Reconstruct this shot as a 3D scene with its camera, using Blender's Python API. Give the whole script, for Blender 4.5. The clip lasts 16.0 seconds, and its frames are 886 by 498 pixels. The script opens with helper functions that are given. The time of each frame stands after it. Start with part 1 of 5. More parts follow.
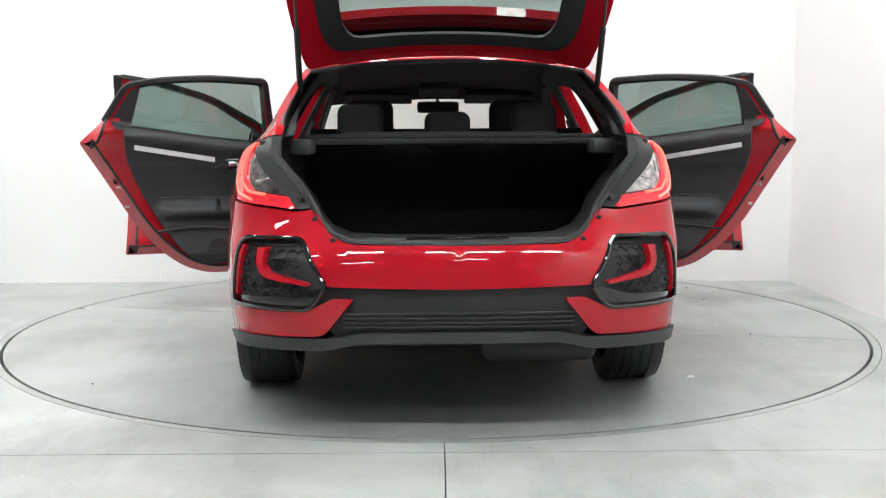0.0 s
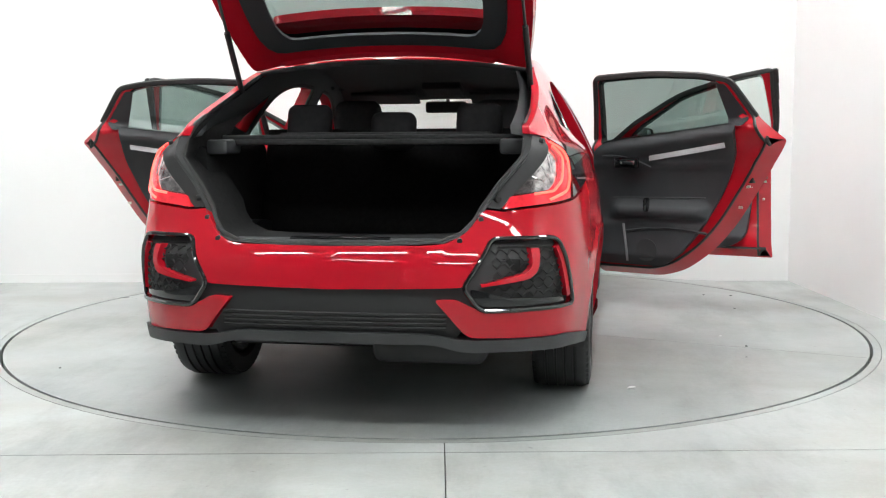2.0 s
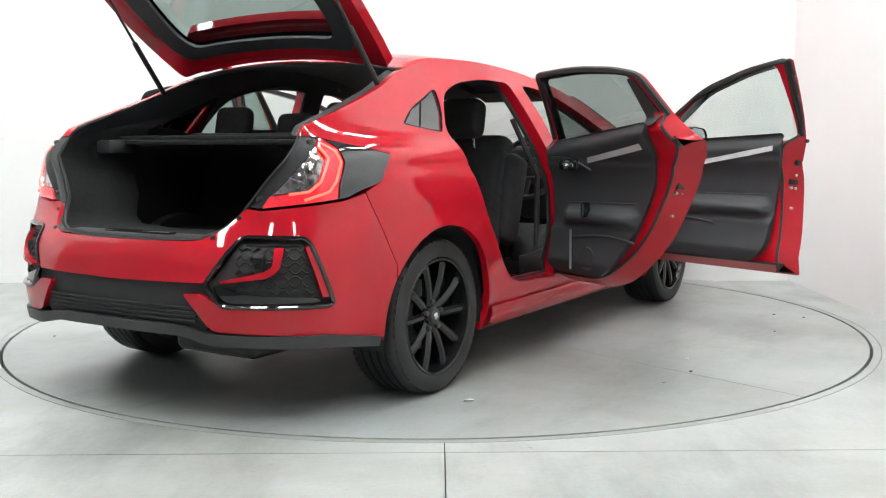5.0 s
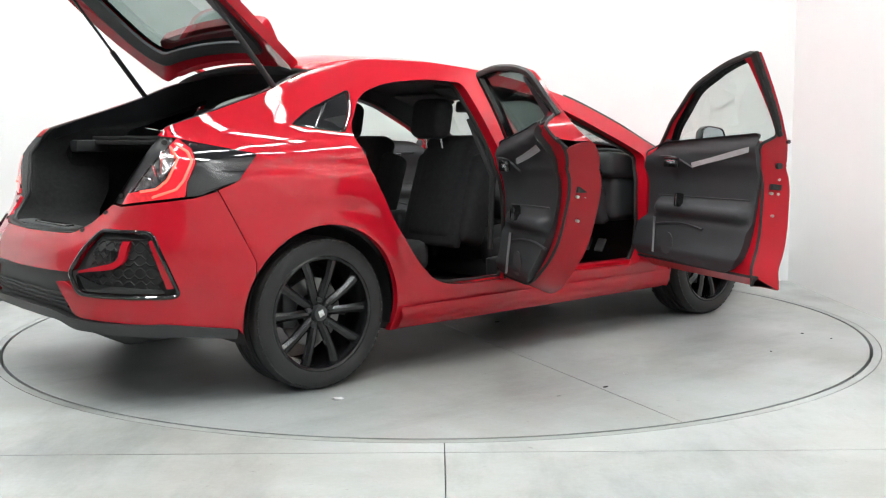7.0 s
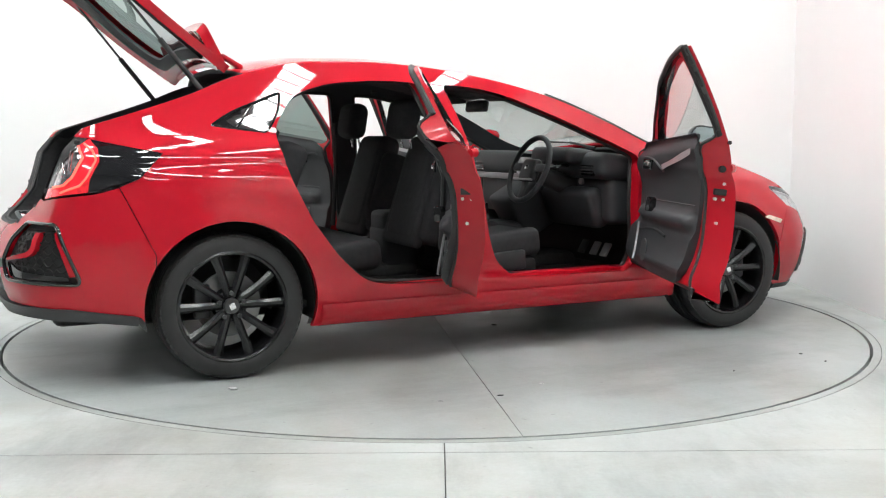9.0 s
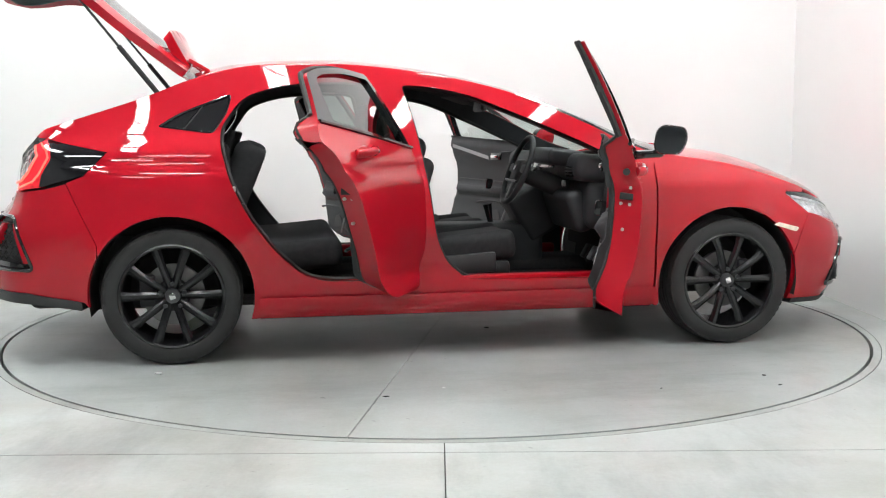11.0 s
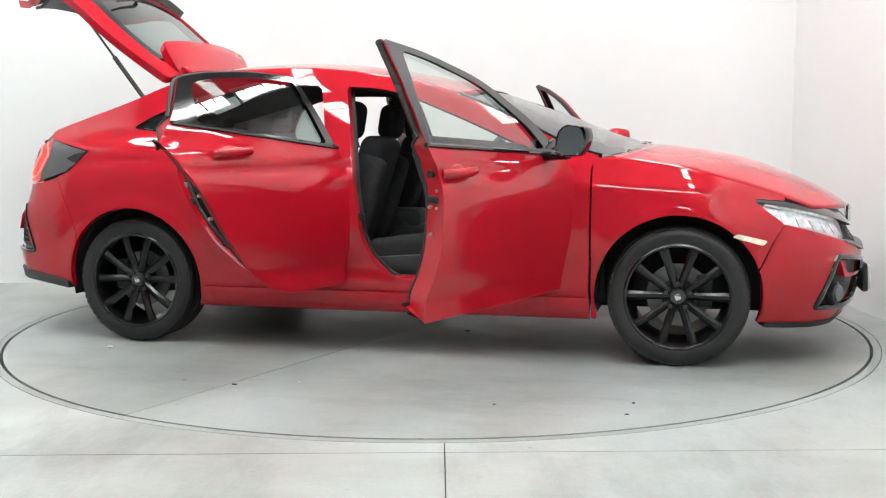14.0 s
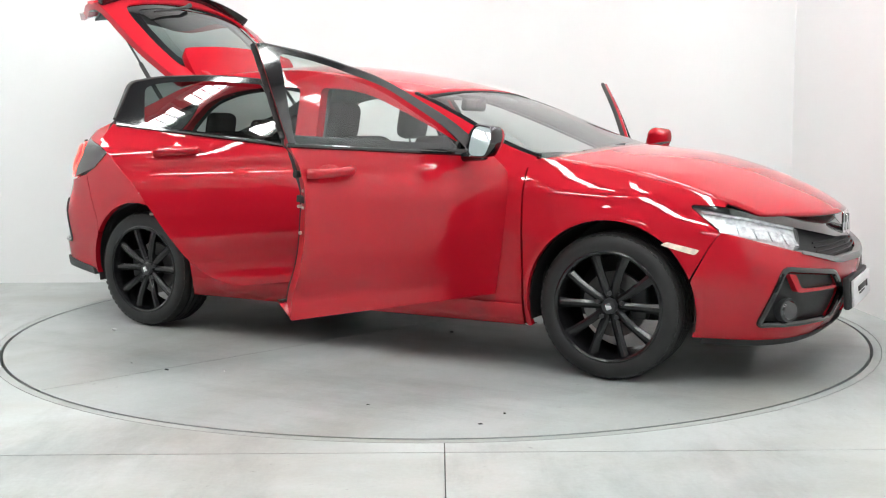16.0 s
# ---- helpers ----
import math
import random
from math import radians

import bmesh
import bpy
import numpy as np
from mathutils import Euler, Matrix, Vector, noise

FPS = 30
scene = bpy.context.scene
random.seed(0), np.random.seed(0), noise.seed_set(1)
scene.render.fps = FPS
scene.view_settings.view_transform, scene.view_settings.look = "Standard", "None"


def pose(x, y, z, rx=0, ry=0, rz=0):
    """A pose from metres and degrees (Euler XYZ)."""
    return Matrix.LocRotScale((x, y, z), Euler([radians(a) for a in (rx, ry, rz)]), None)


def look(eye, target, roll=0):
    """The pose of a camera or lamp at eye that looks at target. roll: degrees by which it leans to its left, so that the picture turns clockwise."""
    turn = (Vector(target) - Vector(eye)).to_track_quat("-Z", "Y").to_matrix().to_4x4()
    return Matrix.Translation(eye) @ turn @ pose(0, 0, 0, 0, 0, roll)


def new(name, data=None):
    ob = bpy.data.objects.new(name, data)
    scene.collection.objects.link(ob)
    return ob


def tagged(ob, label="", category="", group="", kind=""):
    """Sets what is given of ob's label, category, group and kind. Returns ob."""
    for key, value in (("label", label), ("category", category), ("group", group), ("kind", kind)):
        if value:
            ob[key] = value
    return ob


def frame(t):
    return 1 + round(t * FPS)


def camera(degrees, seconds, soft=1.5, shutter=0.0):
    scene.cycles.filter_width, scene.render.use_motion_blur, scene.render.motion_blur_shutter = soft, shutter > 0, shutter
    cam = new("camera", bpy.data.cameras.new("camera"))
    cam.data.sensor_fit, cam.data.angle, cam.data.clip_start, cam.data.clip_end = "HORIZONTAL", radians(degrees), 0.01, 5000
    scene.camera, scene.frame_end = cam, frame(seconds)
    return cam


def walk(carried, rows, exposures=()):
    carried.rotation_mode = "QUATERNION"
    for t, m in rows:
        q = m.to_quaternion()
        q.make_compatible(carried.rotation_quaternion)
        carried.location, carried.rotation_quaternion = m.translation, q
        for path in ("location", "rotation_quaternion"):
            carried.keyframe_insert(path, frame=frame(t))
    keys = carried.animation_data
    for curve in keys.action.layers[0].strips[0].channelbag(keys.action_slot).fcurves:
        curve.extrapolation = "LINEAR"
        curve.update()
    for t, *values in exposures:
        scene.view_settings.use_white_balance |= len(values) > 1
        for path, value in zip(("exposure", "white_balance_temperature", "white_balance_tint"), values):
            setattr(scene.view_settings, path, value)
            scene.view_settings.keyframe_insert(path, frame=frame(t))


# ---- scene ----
from mathutils.geometry import delaunay_2d_cdt

# camera: stands still on a tripod
cam = camera(46.79, 16.0, soft=1.15)
EYE = Vector((0.0, -5.702, 1.037))
AIM = EYE + Vector((0.00593, 0.99401, -0.10916))
walk(cam, [(0.0, look(EYE, AIM, -0.274)), (16.0, look(EYE, AIM, -0.274))],
     exposures=[(0.0, 0.07), (9.0, 0.02), (12.0, -0.05), (16.0, -0.05)])

# turn of the table, clockwise from above, in degrees
TURN = [(0, -1.5), (0.5, 0.2), (1, 2.72), (1.5, 5.91), (2, 9.68), (2.5, 13.4), (3, 17.07), (3.5, 20.95), (4, 24.7), (6.5, 45.31), (7, 49.54), (7.5, 53.36), (8, 57.44), (8.5, 61.2), (9, 65.28), (11.5, 84.81), (12, 88.88), (12.5, 92.71), (13, 96.53), (13.5, 100.38), (14, 104.22), (14.5, 108.08), (15, 111.99), (15.5, 115.88), (16, 119.75)]
CAR_X, CAR_Y = 0.017, -0.016

# ---------------------------------------------------------------- light
world = bpy.data.worlds.new("world")
scene.world = world
world.use_nodes = True
world.node_tree.nodes["Background"].inputs[0].default_value = (0.85, 0.87, 0.88, 1)
world.node_tree.nodes["Background"].inputs[1].default_value = 0.3
LAMP_GLOW = 41.5
scene.view_settings.exposure = 0.0


# ---------------------------------------------------------------- materials
def mat(name, color, rough=0.5, metal=0.0, coat=0.0, spec=0.5, vary=0.0, scale=6.0, bump=0.0, bscale=120.0, glow=0.0,
        glow_color=None, rvary=0.0):
    m = bpy.data.materials.new(name)
    m.use_nodes = True
    nt = m.node_tree
    b = nt.nodes["Principled BSDF"]
    b.inputs["Base Color"].default_value = (*color, 1)
    b.inputs["Roughness"].default_value = rough
    b.inputs["Metallic"].default_value = metal
    b.inputs["Coat Weight"].default_value = coat
    b.inputs["Coat Roughness"].default_value = 0.02
    b.inputs["Specular IOR Level"].default_value = spec
    if glow:
        b.inputs["Emission Color"].default_value = (*(glow_color or color), 1)
        b.inputs["Emission Strength"].default_value = glow
    co = nt.nodes.new("ShaderNodeTexCoord")
    if vary or rvary:
        n1 = nt.nodes.new("ShaderNodeTexNoise")
        n1.inputs["Scale"].default_value = scale
        n1.inputs["Detail"].default_value = 6
        nt.links.new(co.outputs["Object"], n1.inputs["Vector"])
        if vary:
            mr = nt.nodes.new("ShaderNodeMapRange")
            mr.inputs["From Min"].default_value, mr.inputs["From Max"].default_value = 0.3, 0.7
            mr.inputs["To Min"].default_value, mr.inputs["To Max"].default_value = 1 - vary, 1 + vary
            nt.links.new(n1.outputs["Fac"], mr.inputs["Value"])
            mx = nt.nodes.new("ShaderNodeVectorMath")
            mx.operation = "SCALE"
            mx.inputs[0].default_value = color
            nt.links.new(mr.outputs[0], mx.inputs["Scale"])
            nt.links.new(mx.outputs[0], b.inputs["Base Color"])
        if rvary:
            mr = nt.nodes.new("ShaderNodeMapRange")
            mr.inputs["To Min"].default_value, mr.inputs["To Max"].default_value = max(0.01, rough - rvary), rough + rvary
            nt.links.new(n1.outputs["Fac"], mr.inputs["Value"])
            nt.links.new(mr.outputs[0], b.inputs["Roughness"])
    if bump:
        n2 = nt.nodes.new("ShaderNodeTexNoise")
        n2.inputs["Scale"].default_value = bscale
        n2.inputs["Detail"].default_value = 4
        nt.links.new(co.outputs["Object"], n2.inputs["Vector"])
        bp = nt.nodes.new("ShaderNodeBump")
        bp.inputs["Strength"].default_value = bump
        bp.inputs["Distance"].default_value = 0.002
        nt.links.new(n2.outputs["Fac"], bp.inputs["Height"])
        nt.links.new(bp.outputs[0], b.inputs["Normal"])
    return m


def glass_mat(name, tint, rough=0.0, shine=0.06):
    m = bpy.data.materials.new(name)
    m.use_nodes = True
    nt = m.node_tree
    nt.nodes.clear()
    out = nt.nodes.new("ShaderNodeOutputMaterial")
    tr = nt.nodes.new("ShaderNodeBsdfTransparent")
    tr.inputs[0].default_value = (*tint, 1)
    gl = nt.nodes.new("ShaderNodeBsdfGlossy")
    gl.inputs["Roughness"].default_value = rough
    lw = nt.nodes.new("ShaderNodeLayerWeight")
    lw.inputs[0].default_value = 0.5
    pw = nt.nodes.new("ShaderNodeMath")
    pw.operation = "POWER"
    pw.inputs[1].default_value = 3.2
    nt.links.new(lw.outputs["Facing"], pw.inputs[0])
    fr = nt.nodes.new("ShaderNodeMath")
    fr.operation = "MULTIPLY_ADD"
    fr.inputs[1].default_value, fr.inputs[2].default_value = 0.85, shine
    nt.links.new(pw.outputs[0], fr.inputs[0])
    mx = nt.nodes.new("ShaderNodeMixShader")
    nt.links.new(fr.outputs[0], mx.inputs[0])
    nt.links.new(tr.outputs[0], mx.inputs[1])
    nt.links.new(gl.outputs[0], mx.inputs[2])
    nt.links.new(mx.outputs[0], out.inputs[0])
    return m


def concrete(name, base, seed):
    """Power-floated concrete with large pale clouds, fine grain, scuffs and dark smears."""
    m = bpy.data.materials.new(name)
    m.use_nodes = True
    nt = m.node_tree
    b = nt.nodes["Principled BSDF"]
    co = nt.nodes.new("ShaderNodeTexCoord")
    mp = nt.nodes.new("ShaderNodeMapping")
    mp.inputs["Location"].default_value = (seed * 3.1, seed * 1.7, 0)
    nt.links.new(co.outputs["Object"], mp.inputs[0])

    def noise_node(scale, detail, rough=0.6, stretch=None):
        n = nt.nodes.new("ShaderNodeTexNoise")
        n.inputs["Scale"].default_value = scale
        n.inputs["Detail"].default_value = detail
        n.inputs["Roughness"].default_value = rough
        src = mp
        if stretch:
            src = nt.nodes.new("ShaderNodeMapping")
            src.inputs["Scale"].default_value = stretch
            nt.links.new(mp.outputs[0], src.inputs[0])
        nt.links.new(src.outputs[0], n.inputs["Vector"])
        return n

    def ramp(n, lo, hi, a, c):
        r = nt.nodes.new("ShaderNodeMapRange")
        r.inputs["From Min"].default_value, r.inputs["From Max"].default_value = lo, hi
        r.inputs["To Min"].default_value, r.inputs["To Max"].default_value = a, c
        nt.links.new(n.outputs["Fac"], r.inputs["Value"])
        return r

    def times_(x, y):
        k = nt.nodes.new("ShaderNodeMath")
        k.operation = "MULTIPLY"
        nt.links.new(x.outputs[0], k.inputs[0])
        nt.links.new(y.outputs[0], k.inputs[1])
        return k

    clouds = ramp(noise_node(0.9, 7), 0.3, 0.7, 0.80, 1.14)
    grain = ramp(noise_node(60, 6, 0.75), 0.3, 0.7, 0.94, 1.05)
    smear = ramp(noise_node(1.7, 9, 0.72, (1, 0.3, 1)), 0.50, 0.72, 1.0, 0.66)
    spots = ramp(noise_node(26, 3, 0.5), 0.70, 0.76, 1.0, 0.72)
    total = times_(times_(clouds, grain), times_(smear, spots))
    sc = nt.nodes.new("ShaderNodeVectorMath")
    sc.operation = "SCALE"
    wear = ramp(noise_node(1.1, 8, 0.68, (0.5, 1, 1)), 0.46, 0.64, 0.0, 0.55)
    mx = nt.nodes.new("ShaderNodeMix")
    mx.data_type = "VECTOR"
    mx.inputs[4].default_value = base
    mx.inputs[5].default_value = (base[0] * .80, base[1] * .72, base[2] * .64)
    nt.links.new(wear.outputs[0], mx.inputs[0])
    nt.links.new(mx.outputs[1], sc.inputs[0])
    nt.links.new(total.outputs[0], sc.inputs["Scale"])
    nt.links.new(sc.outputs[0], b.inputs["Base Color"])
    rr = ramp(noise_node(1.6, 5), 0.3, 0.7, 0.27, 0.45)
    nt.links.new(rr.outputs[0], b.inputs["Roughness"])
    bp = nt.nodes.new("ShaderNodeBump")
    bp.inputs["Strength"].default_value = 0.12
    bp.inputs["Distance"].default_value = 0.002
    nt.links.new(noise_node(35, 5).outputs["Fac"], bp.inputs["Height"])
    nt.links.new(bp.outputs[0], b.inputs["Normal"])
    return m


WALL = mat("white_wall_paint", (0.78, 0.78, 0.778), 0.6, vary=0.012, scale=1.2, bump=0.05, bscale=60)
CEIL = mat("ceiling_paint", (0.18, 0.18, 0.185), 0.8, vary=0.1)
FAR_WALL = mat("grey_wall_paint", (0.14, 0.142, 0.145), 0.7, vary=0.05, scale=1.5, bump=0.05, bscale=60)
FLOOR = concrete("concrete_floor", (0.385, 0.408, 0.400), 1)
DISC = concrete("concrete_disc", (0.345, 0.370, 0.364), 4)
STEEL_RIM = concrete("rim_concrete", (0.34, 0.365, 0.357), 7)
DARK = mat("dark_gap", (0.012, 0.012, 0.012), 0.8, vary=0.2)
LAMP = mat("lamp_diffuser", (0.9, 0.9, 0.9), 0.5, glow=LAMP_GLOW, glow_color=(0.97, 1.0, 0.99))
WHITE_METAL = mat("white_metal", (0.75, 0.75, 0.75), 0.4, vary=0.02)
RED = mat("red_car_paint", (0.43, 0.0045, 0.015), 0.6, coat=1.0, vary=0.03, scale=900, spec=0.05)
RED_INNER = mat("red_jamb_paint", (0.40, 0.0035, 0.013), 0.40, coat=0.5, spec=0.2, vary=0.04, scale=12)
GLOSS = mat("gloss_black_plastic", (0.008, 0.008, 0.009), 0.08, coat=0.6, vary=0.15, scale=5)
MATT = mat("matt_black_plastic", (0.017, 0.017, 0.018), 0.55, vary=0.15, scale=8, bump=0.25, bscale=500)
GREY = mat("dark_grey_plastic", (0.036, 0.037, 0.039), 0.5, vary=0.12, scale=9, bump=0.2, bscale=600)
TRIM = mat("black_door_trim", (0.024, 0.026, 0.029), 0.58, vary=0.12, scale=10, bump=0.35, bscale=350)
CLOTH = mat("black_seat_cloth", (0.030, 0.030, 0.032), 0.9, vary=0.12, scale=40, bump=0.12, bscale=300, spec=0.2)
CARPET = mat("black_carpet", (0.032, 0.032, 0.033), 0.95, vary=0.15, scale=60, bump=0.7, bscale=450, spec=0.1)
# black lining darker than CARPET: the boot's shade is put into its colour
BOOT = mat("shaded_boot_lining", (0.018, 0.018, 0.0185), 0.9, vary=0.2, scale=50, bump=0.2, bscale=300, spec=0.15)
HEADLINER = mat("dark_headliner", (0.045, 0.045, 0.046), 0.95, vary=0.1, scale=30, bump=0.3, bscale=500)
RUBBER = mat("black_rubber_seal", (0.014, 0.014, 0.014), 0.6, vary=0.2, scale=20)
TYRE = mat("tyre_rubber", (0.015, 0.015, 0.0155), 0.55, vary=0.25, scale=14, bump=0.25, bscale=260)
RIM = mat("gloss_black_alloy", (0.008, 0.008, 0.009), 0.22, metal=0.0, coat=0.0, vary=0.2, scale=9)
CHROME = mat("chrome", (0.75, 0.76, 0.77), 0.12, metal=1.0, rvary=0.05)
SILVER = mat("brushed_silver_trim", (0.24, 0.235, 0.24), 0.38, metal=0.6, vary=0.08, scale=60)
STEEL = mat("brake_steel", (0.20, 0.195, 0.19), 0.35, metal=1.0, vary=0.15, scale=20)
BOLT = mat("zinc_bolt", (0.55, 0.53, 0.48), 0.4, metal=0.9, vary=0.1, scale=50)
MIRROR = mat("mirror_glass", (0.52, 0.55, 0.58), 0.01, metal=1.0)
TAIL_RED = mat("red_lamp_lens", (0.60, 0.015, 0.03), 0.08, coat=1.0, vary=0.25, scale=60, glow=0.35, glow_color=(1.0, 0.04, 0.05))
TAIL_GLOW = mat("lit_red_guide", (0.9, 0.05, 0.04), 0.3, glow=1.9, glow_color=(1.0, 0.11, 0.075))
TAIL_CLEAR = mat("clear_lamp_reflector", (0.62, 0.58, 0.58), 0.12, metal=1.0, vary=0.55, scale=45, bump=1.0, bscale=38)
LAMP_CLEAR = mat("headlamp_reflector", (0.80, 0.83, 0.86), 0.2, metal=0.5, vary=0.35, scale=45, bump=0.8, bscale=70)
AMBER = mat("side_marker", (0.85, 0.72, 0.60), 0.2, coat=0.8, vary=0.2, scale=50)
PLATE = mat("white_plate", (0.75, 0.75, 0.75), 0.35, vary=0.03)
SMOKE = mat("smoked_lens", (0.012, 0.012, 0.014), 0.03, coat=1.0, vary=0.1)
GLASS = glass_mat("clear_glass", (0.72, 0.80, 0.77), shine=0.09)
PRIVACY = glass_mat("tinted_glass", (0.27, 0.34, 0.32), shine=0.08)
LENS = glass_mat("clear_lens", (0.93, 0.93, 0.93))


# ---------------------------------------------------------------- mesh tools
class Form:
    """Collects faces, with a normal for every corner point."""

    def __init__(self):
        self.v, self.f, self.n, self.m = [], [], [], []

    def add(self, v, f, n, m=0):
        k = len(self.v)
        self.v += [tuple(a) for a in v]
        self.n += [tuple(a) for a in n]
        self.f += [tuple(k + i for i in a) for a in f]
        self.m += [m] * len(f)
        return self

    def flipped(self):
        o = Form()
        o.v = [(-a, b, c) for a, b, c in self.v]
        o.n = [(-a, b, c) for a, b, c in self.n]
        o.f = [a[::-1] for a in self.f]
        o.m = list(self.m)
        return o

    def join(self, other):
        k = len(self.v)
        self.v += other.v
        self.n += other.n
        self.f += [tuple(k + i for i in a) for a in other.f]
        self.m += other.m
        return self

    def both(self):
        return self.join(self.flipped())

    def moved(self, d):
        self.v = [(a - d[0], b - d[1], c - d[2]) for a, b, c in self.v]
        return self


def link(name, me, mats, parent=None, label="", m=None):
    for k in mats if isinstance(mats, (list, tuple)) else [mats]:
        me.materials.append(k)
    ob = new(name, me)
    if parent:
        ob.parent = parent
    if m is not None:
        ob.matrix_basis = m
    if label:
        tagged(ob, label)
    return ob


def shell(name, form, mats, parent=None, label="", m=None):
    me = bpy.data.meshes.new(name)
    me.from_pydata(form.v, [], form.f)
    me.polygons.foreach_set("material_index", form.m)
    me.polygons.foreach_set("use_smooth", [True] * len(form.f))
    me.update()
    me.normals_split_custom_set_from_vertices([Vector(a).normalized() for a in form.n])
    return link(name, me, mats, parent, label, m)


def part(name, bm, material, parent=None, label="", m=None, smooth=40):
    me = bpy.data.meshes.new(name)
    bmesh.ops.recalc_face_normals(bm, faces=bm.faces)
    for f in bm.faces:
        f.smooth = True
    for e in bm.edges:
        if len(e.link_faces) == 2 and e.calc_face_angle(0) > radians(smooth):
            e.smooth = False
    bm.to_mesh(me)
    bm.free()
    return link(name, me, material, parent, label, m)


def cube(bm, size, m=Matrix(), bevel=0.0, seg=2, top=None):
    """A rounded block; top: how far its upper end narrows, as factors (x, y), and leans (dx, dy)."""
    r = bmesh.ops.create_cube(bm, size=1, matrix=Matrix.Diagonal((*size, 1)))
    vs = r["verts"]
    if top:
        for v in vs:
            if v.co.z > 0:
                v.co.x, v.co.y = v.co.x * top[0] + top[2], v.co.y * top[1] + top[3]
    if bevel:
        es = list({e for v in vs for e in v.link_edges})
        b = bmesh.ops.bevel(bm, geom=es, offset=bevel, segments=seg, profile=0.5, affect="EDGES", clamp_overlap=True)
        vs = list({v for f in b["faces"] for v in f.verts} | {v for v in vs if v.is_valid})
    bmesh.ops.transform(bm, matrix=m, verts=vs)
    return bm


def block(size, m=Matrix(), bevel=0.0, seg=2, top=None):
    return cube(bmesh.new(), size, m, bevel, seg, top)


def rod(bm, a, b, r, r2=None, n=12):
    a, b = Vector(a), Vector(b)
    m = Matrix.Translation((a + b) / 2) @ (b - a).to_track_quat("Z", "Y").to_matrix().to_4x4()
    bmesh.ops.create_cone(bm, cap_ends=True, segments=n, radius1=r, radius2=r if r2 is None else r2, depth=(b - a).length, matrix=m)
    return bm


def tube(points, r, closed=False, n=6):
    """A round bead along points."""
    pts = [Vector(a) for a in points]
    bm = bmesh.new()
    rings = []
    k = len(pts)
    ref = None
    for i in range(k):
        t = (pts[(i + 1) % k] - pts[i - 1]) if closed or 0 < i < k - 1 else (pts[1] - pts[0] if i == 0 else pts[-1] - pts[-2])
        t.normalize()
        if ref is None:
            ref = t.orthogonal().normalized()
        ref = (ref - t * ref.dot(t)).normalized()
        s = t.cross(ref)
        rings.append([bm.verts.new(pts[i] + r * (math.cos(a) * ref + math.sin(a) * s)) for a in (2 * math.pi * j / n for j in range(n))])
    for i in range(k if closed else k - 1):
        p, q = rings[i], rings[(i + 1) % k]
        off = 0
        if closed and i == k - 1:
            off = min(range(n), key=lambda o: (p[0].co - q[o].co).length)
        for j in range(n):
            bm.faces.new((p[j], p[(j + 1) % n], q[(j + 1 + off) % n], q[(j + off) % n]))
    if not closed:
        bm.faces.new(rings[0])
        bm.faces.new(rings[-1][::-1])
    return bm


def lathe(profile, n=64, bm=None, axis="X"):
    """Turns (radius, along) pairs about the x axis."""
    bm = bm or bmesh.new()
    rings = [[bm.verts.new((x, r * math.cos(a), r * math.sin(a))) for a in (2 * math.pi * j / n for j in range(n))] for r, x in profile]
    for p, q in zip(rings, rings[1:]):
        for j in range(n):
            bm.faces.new((p[j], p[(j + 1) % n], q[(j + 1) % n], q[j]))
    return bm


def pchip(xs, ys):
    xs, ys = np.asarray(xs, float), np.asarray(ys, float)
    h, dl = np.diff(xs), np.diff(ys, axis=0) / np.diff(xs).reshape(-1, *[1] * (ys.ndim - 1))
    d = np.zeros_like(ys)
    a, b = dl[:-1], dl[1:]
    same = a * b > 0
    d[1:-1] = np.where(same, 2 * a * b / np.where(same, a + b, 1), 0)
    d[0], d[-1] = dl[0], dl[-1]

    def f(x):
        x = np.clip(np.asarray(x, float), xs[0], xs[-1])
        i = np.clip(np.searchsorted(xs, x) - 1, 0, len(xs) - 2)
        t = (x - xs[i]) / h[i]
        if ys.ndim > 1:
            t, hh = t[..., None], h[i][..., None]
        else:
            hh = h[i]
        return ((2 * t**3 - 3 * t**2 + 1) * ys[i] + (t**3 - 2 * t**2 + t) * hh * d[i]
                + (-2 * t**3 + 3 * t**2) * ys[i + 1] + (t**3 - t**2) * hh * d[i + 1])
    return f


def ring(points, r=0.02, step=0.03, n=5):
    """A closed outline with rounded corners, divided finely."""
    pts = [np.array(a[:2], float) for a in points]
    rr = [a[2] if len(a) > 2 else r for a in points]
    out = []
    k = len(pts)
    for i in range(k):
        a, b, c = pts[i - 1], pts[i], pts[(i + 1) % k]
        la, lc = np.linalg.norm(a - b), np.linalg.norm(c - b)
        q = min(rr[i], la * 0.48, lc * 0.48)
        p0, p1 = b + (a - b) / la * q, b + (c - b) / lc * q
        for t in np.linspace(0, 1, n):
            out.append((1 - t)**2 * p0 + 2 * t * (1 - t) * b + t**2 * p1)
    res = []
    for a, b in zip(out, out[1:] + out[:1]):
        m = max(1, int(np.ceil(np.linalg.norm(b - a) / step)))
        for j in range(m):
            q = a + (b - a) * j / m
            if not res or np.linalg.norm(q - res[-1]) > 1e-4:
                res.append(q)
    return np.array(res)


def inside(poly, pts):
    x, y = pts[:, 0], pts[:, 1]
    c = np.zeros(len(pts), bool)
    q = np.roll(poly, -1, 0)
    for (ax, ay), (bx, by) in zip(poly, q):
        if ay != by:
            c ^= ((ay > y) != (by > y)) & (x < (bx - ax) * (y - ay) / (by - ay) + ax)
    return c


def ccw(poly):
    x, y = poly[:, 0], poly[:, 1]
    return poly if np.sum(x * np.roll(y, -1) - y * np.roll(x, -1)) > 0 else poly[::-1]


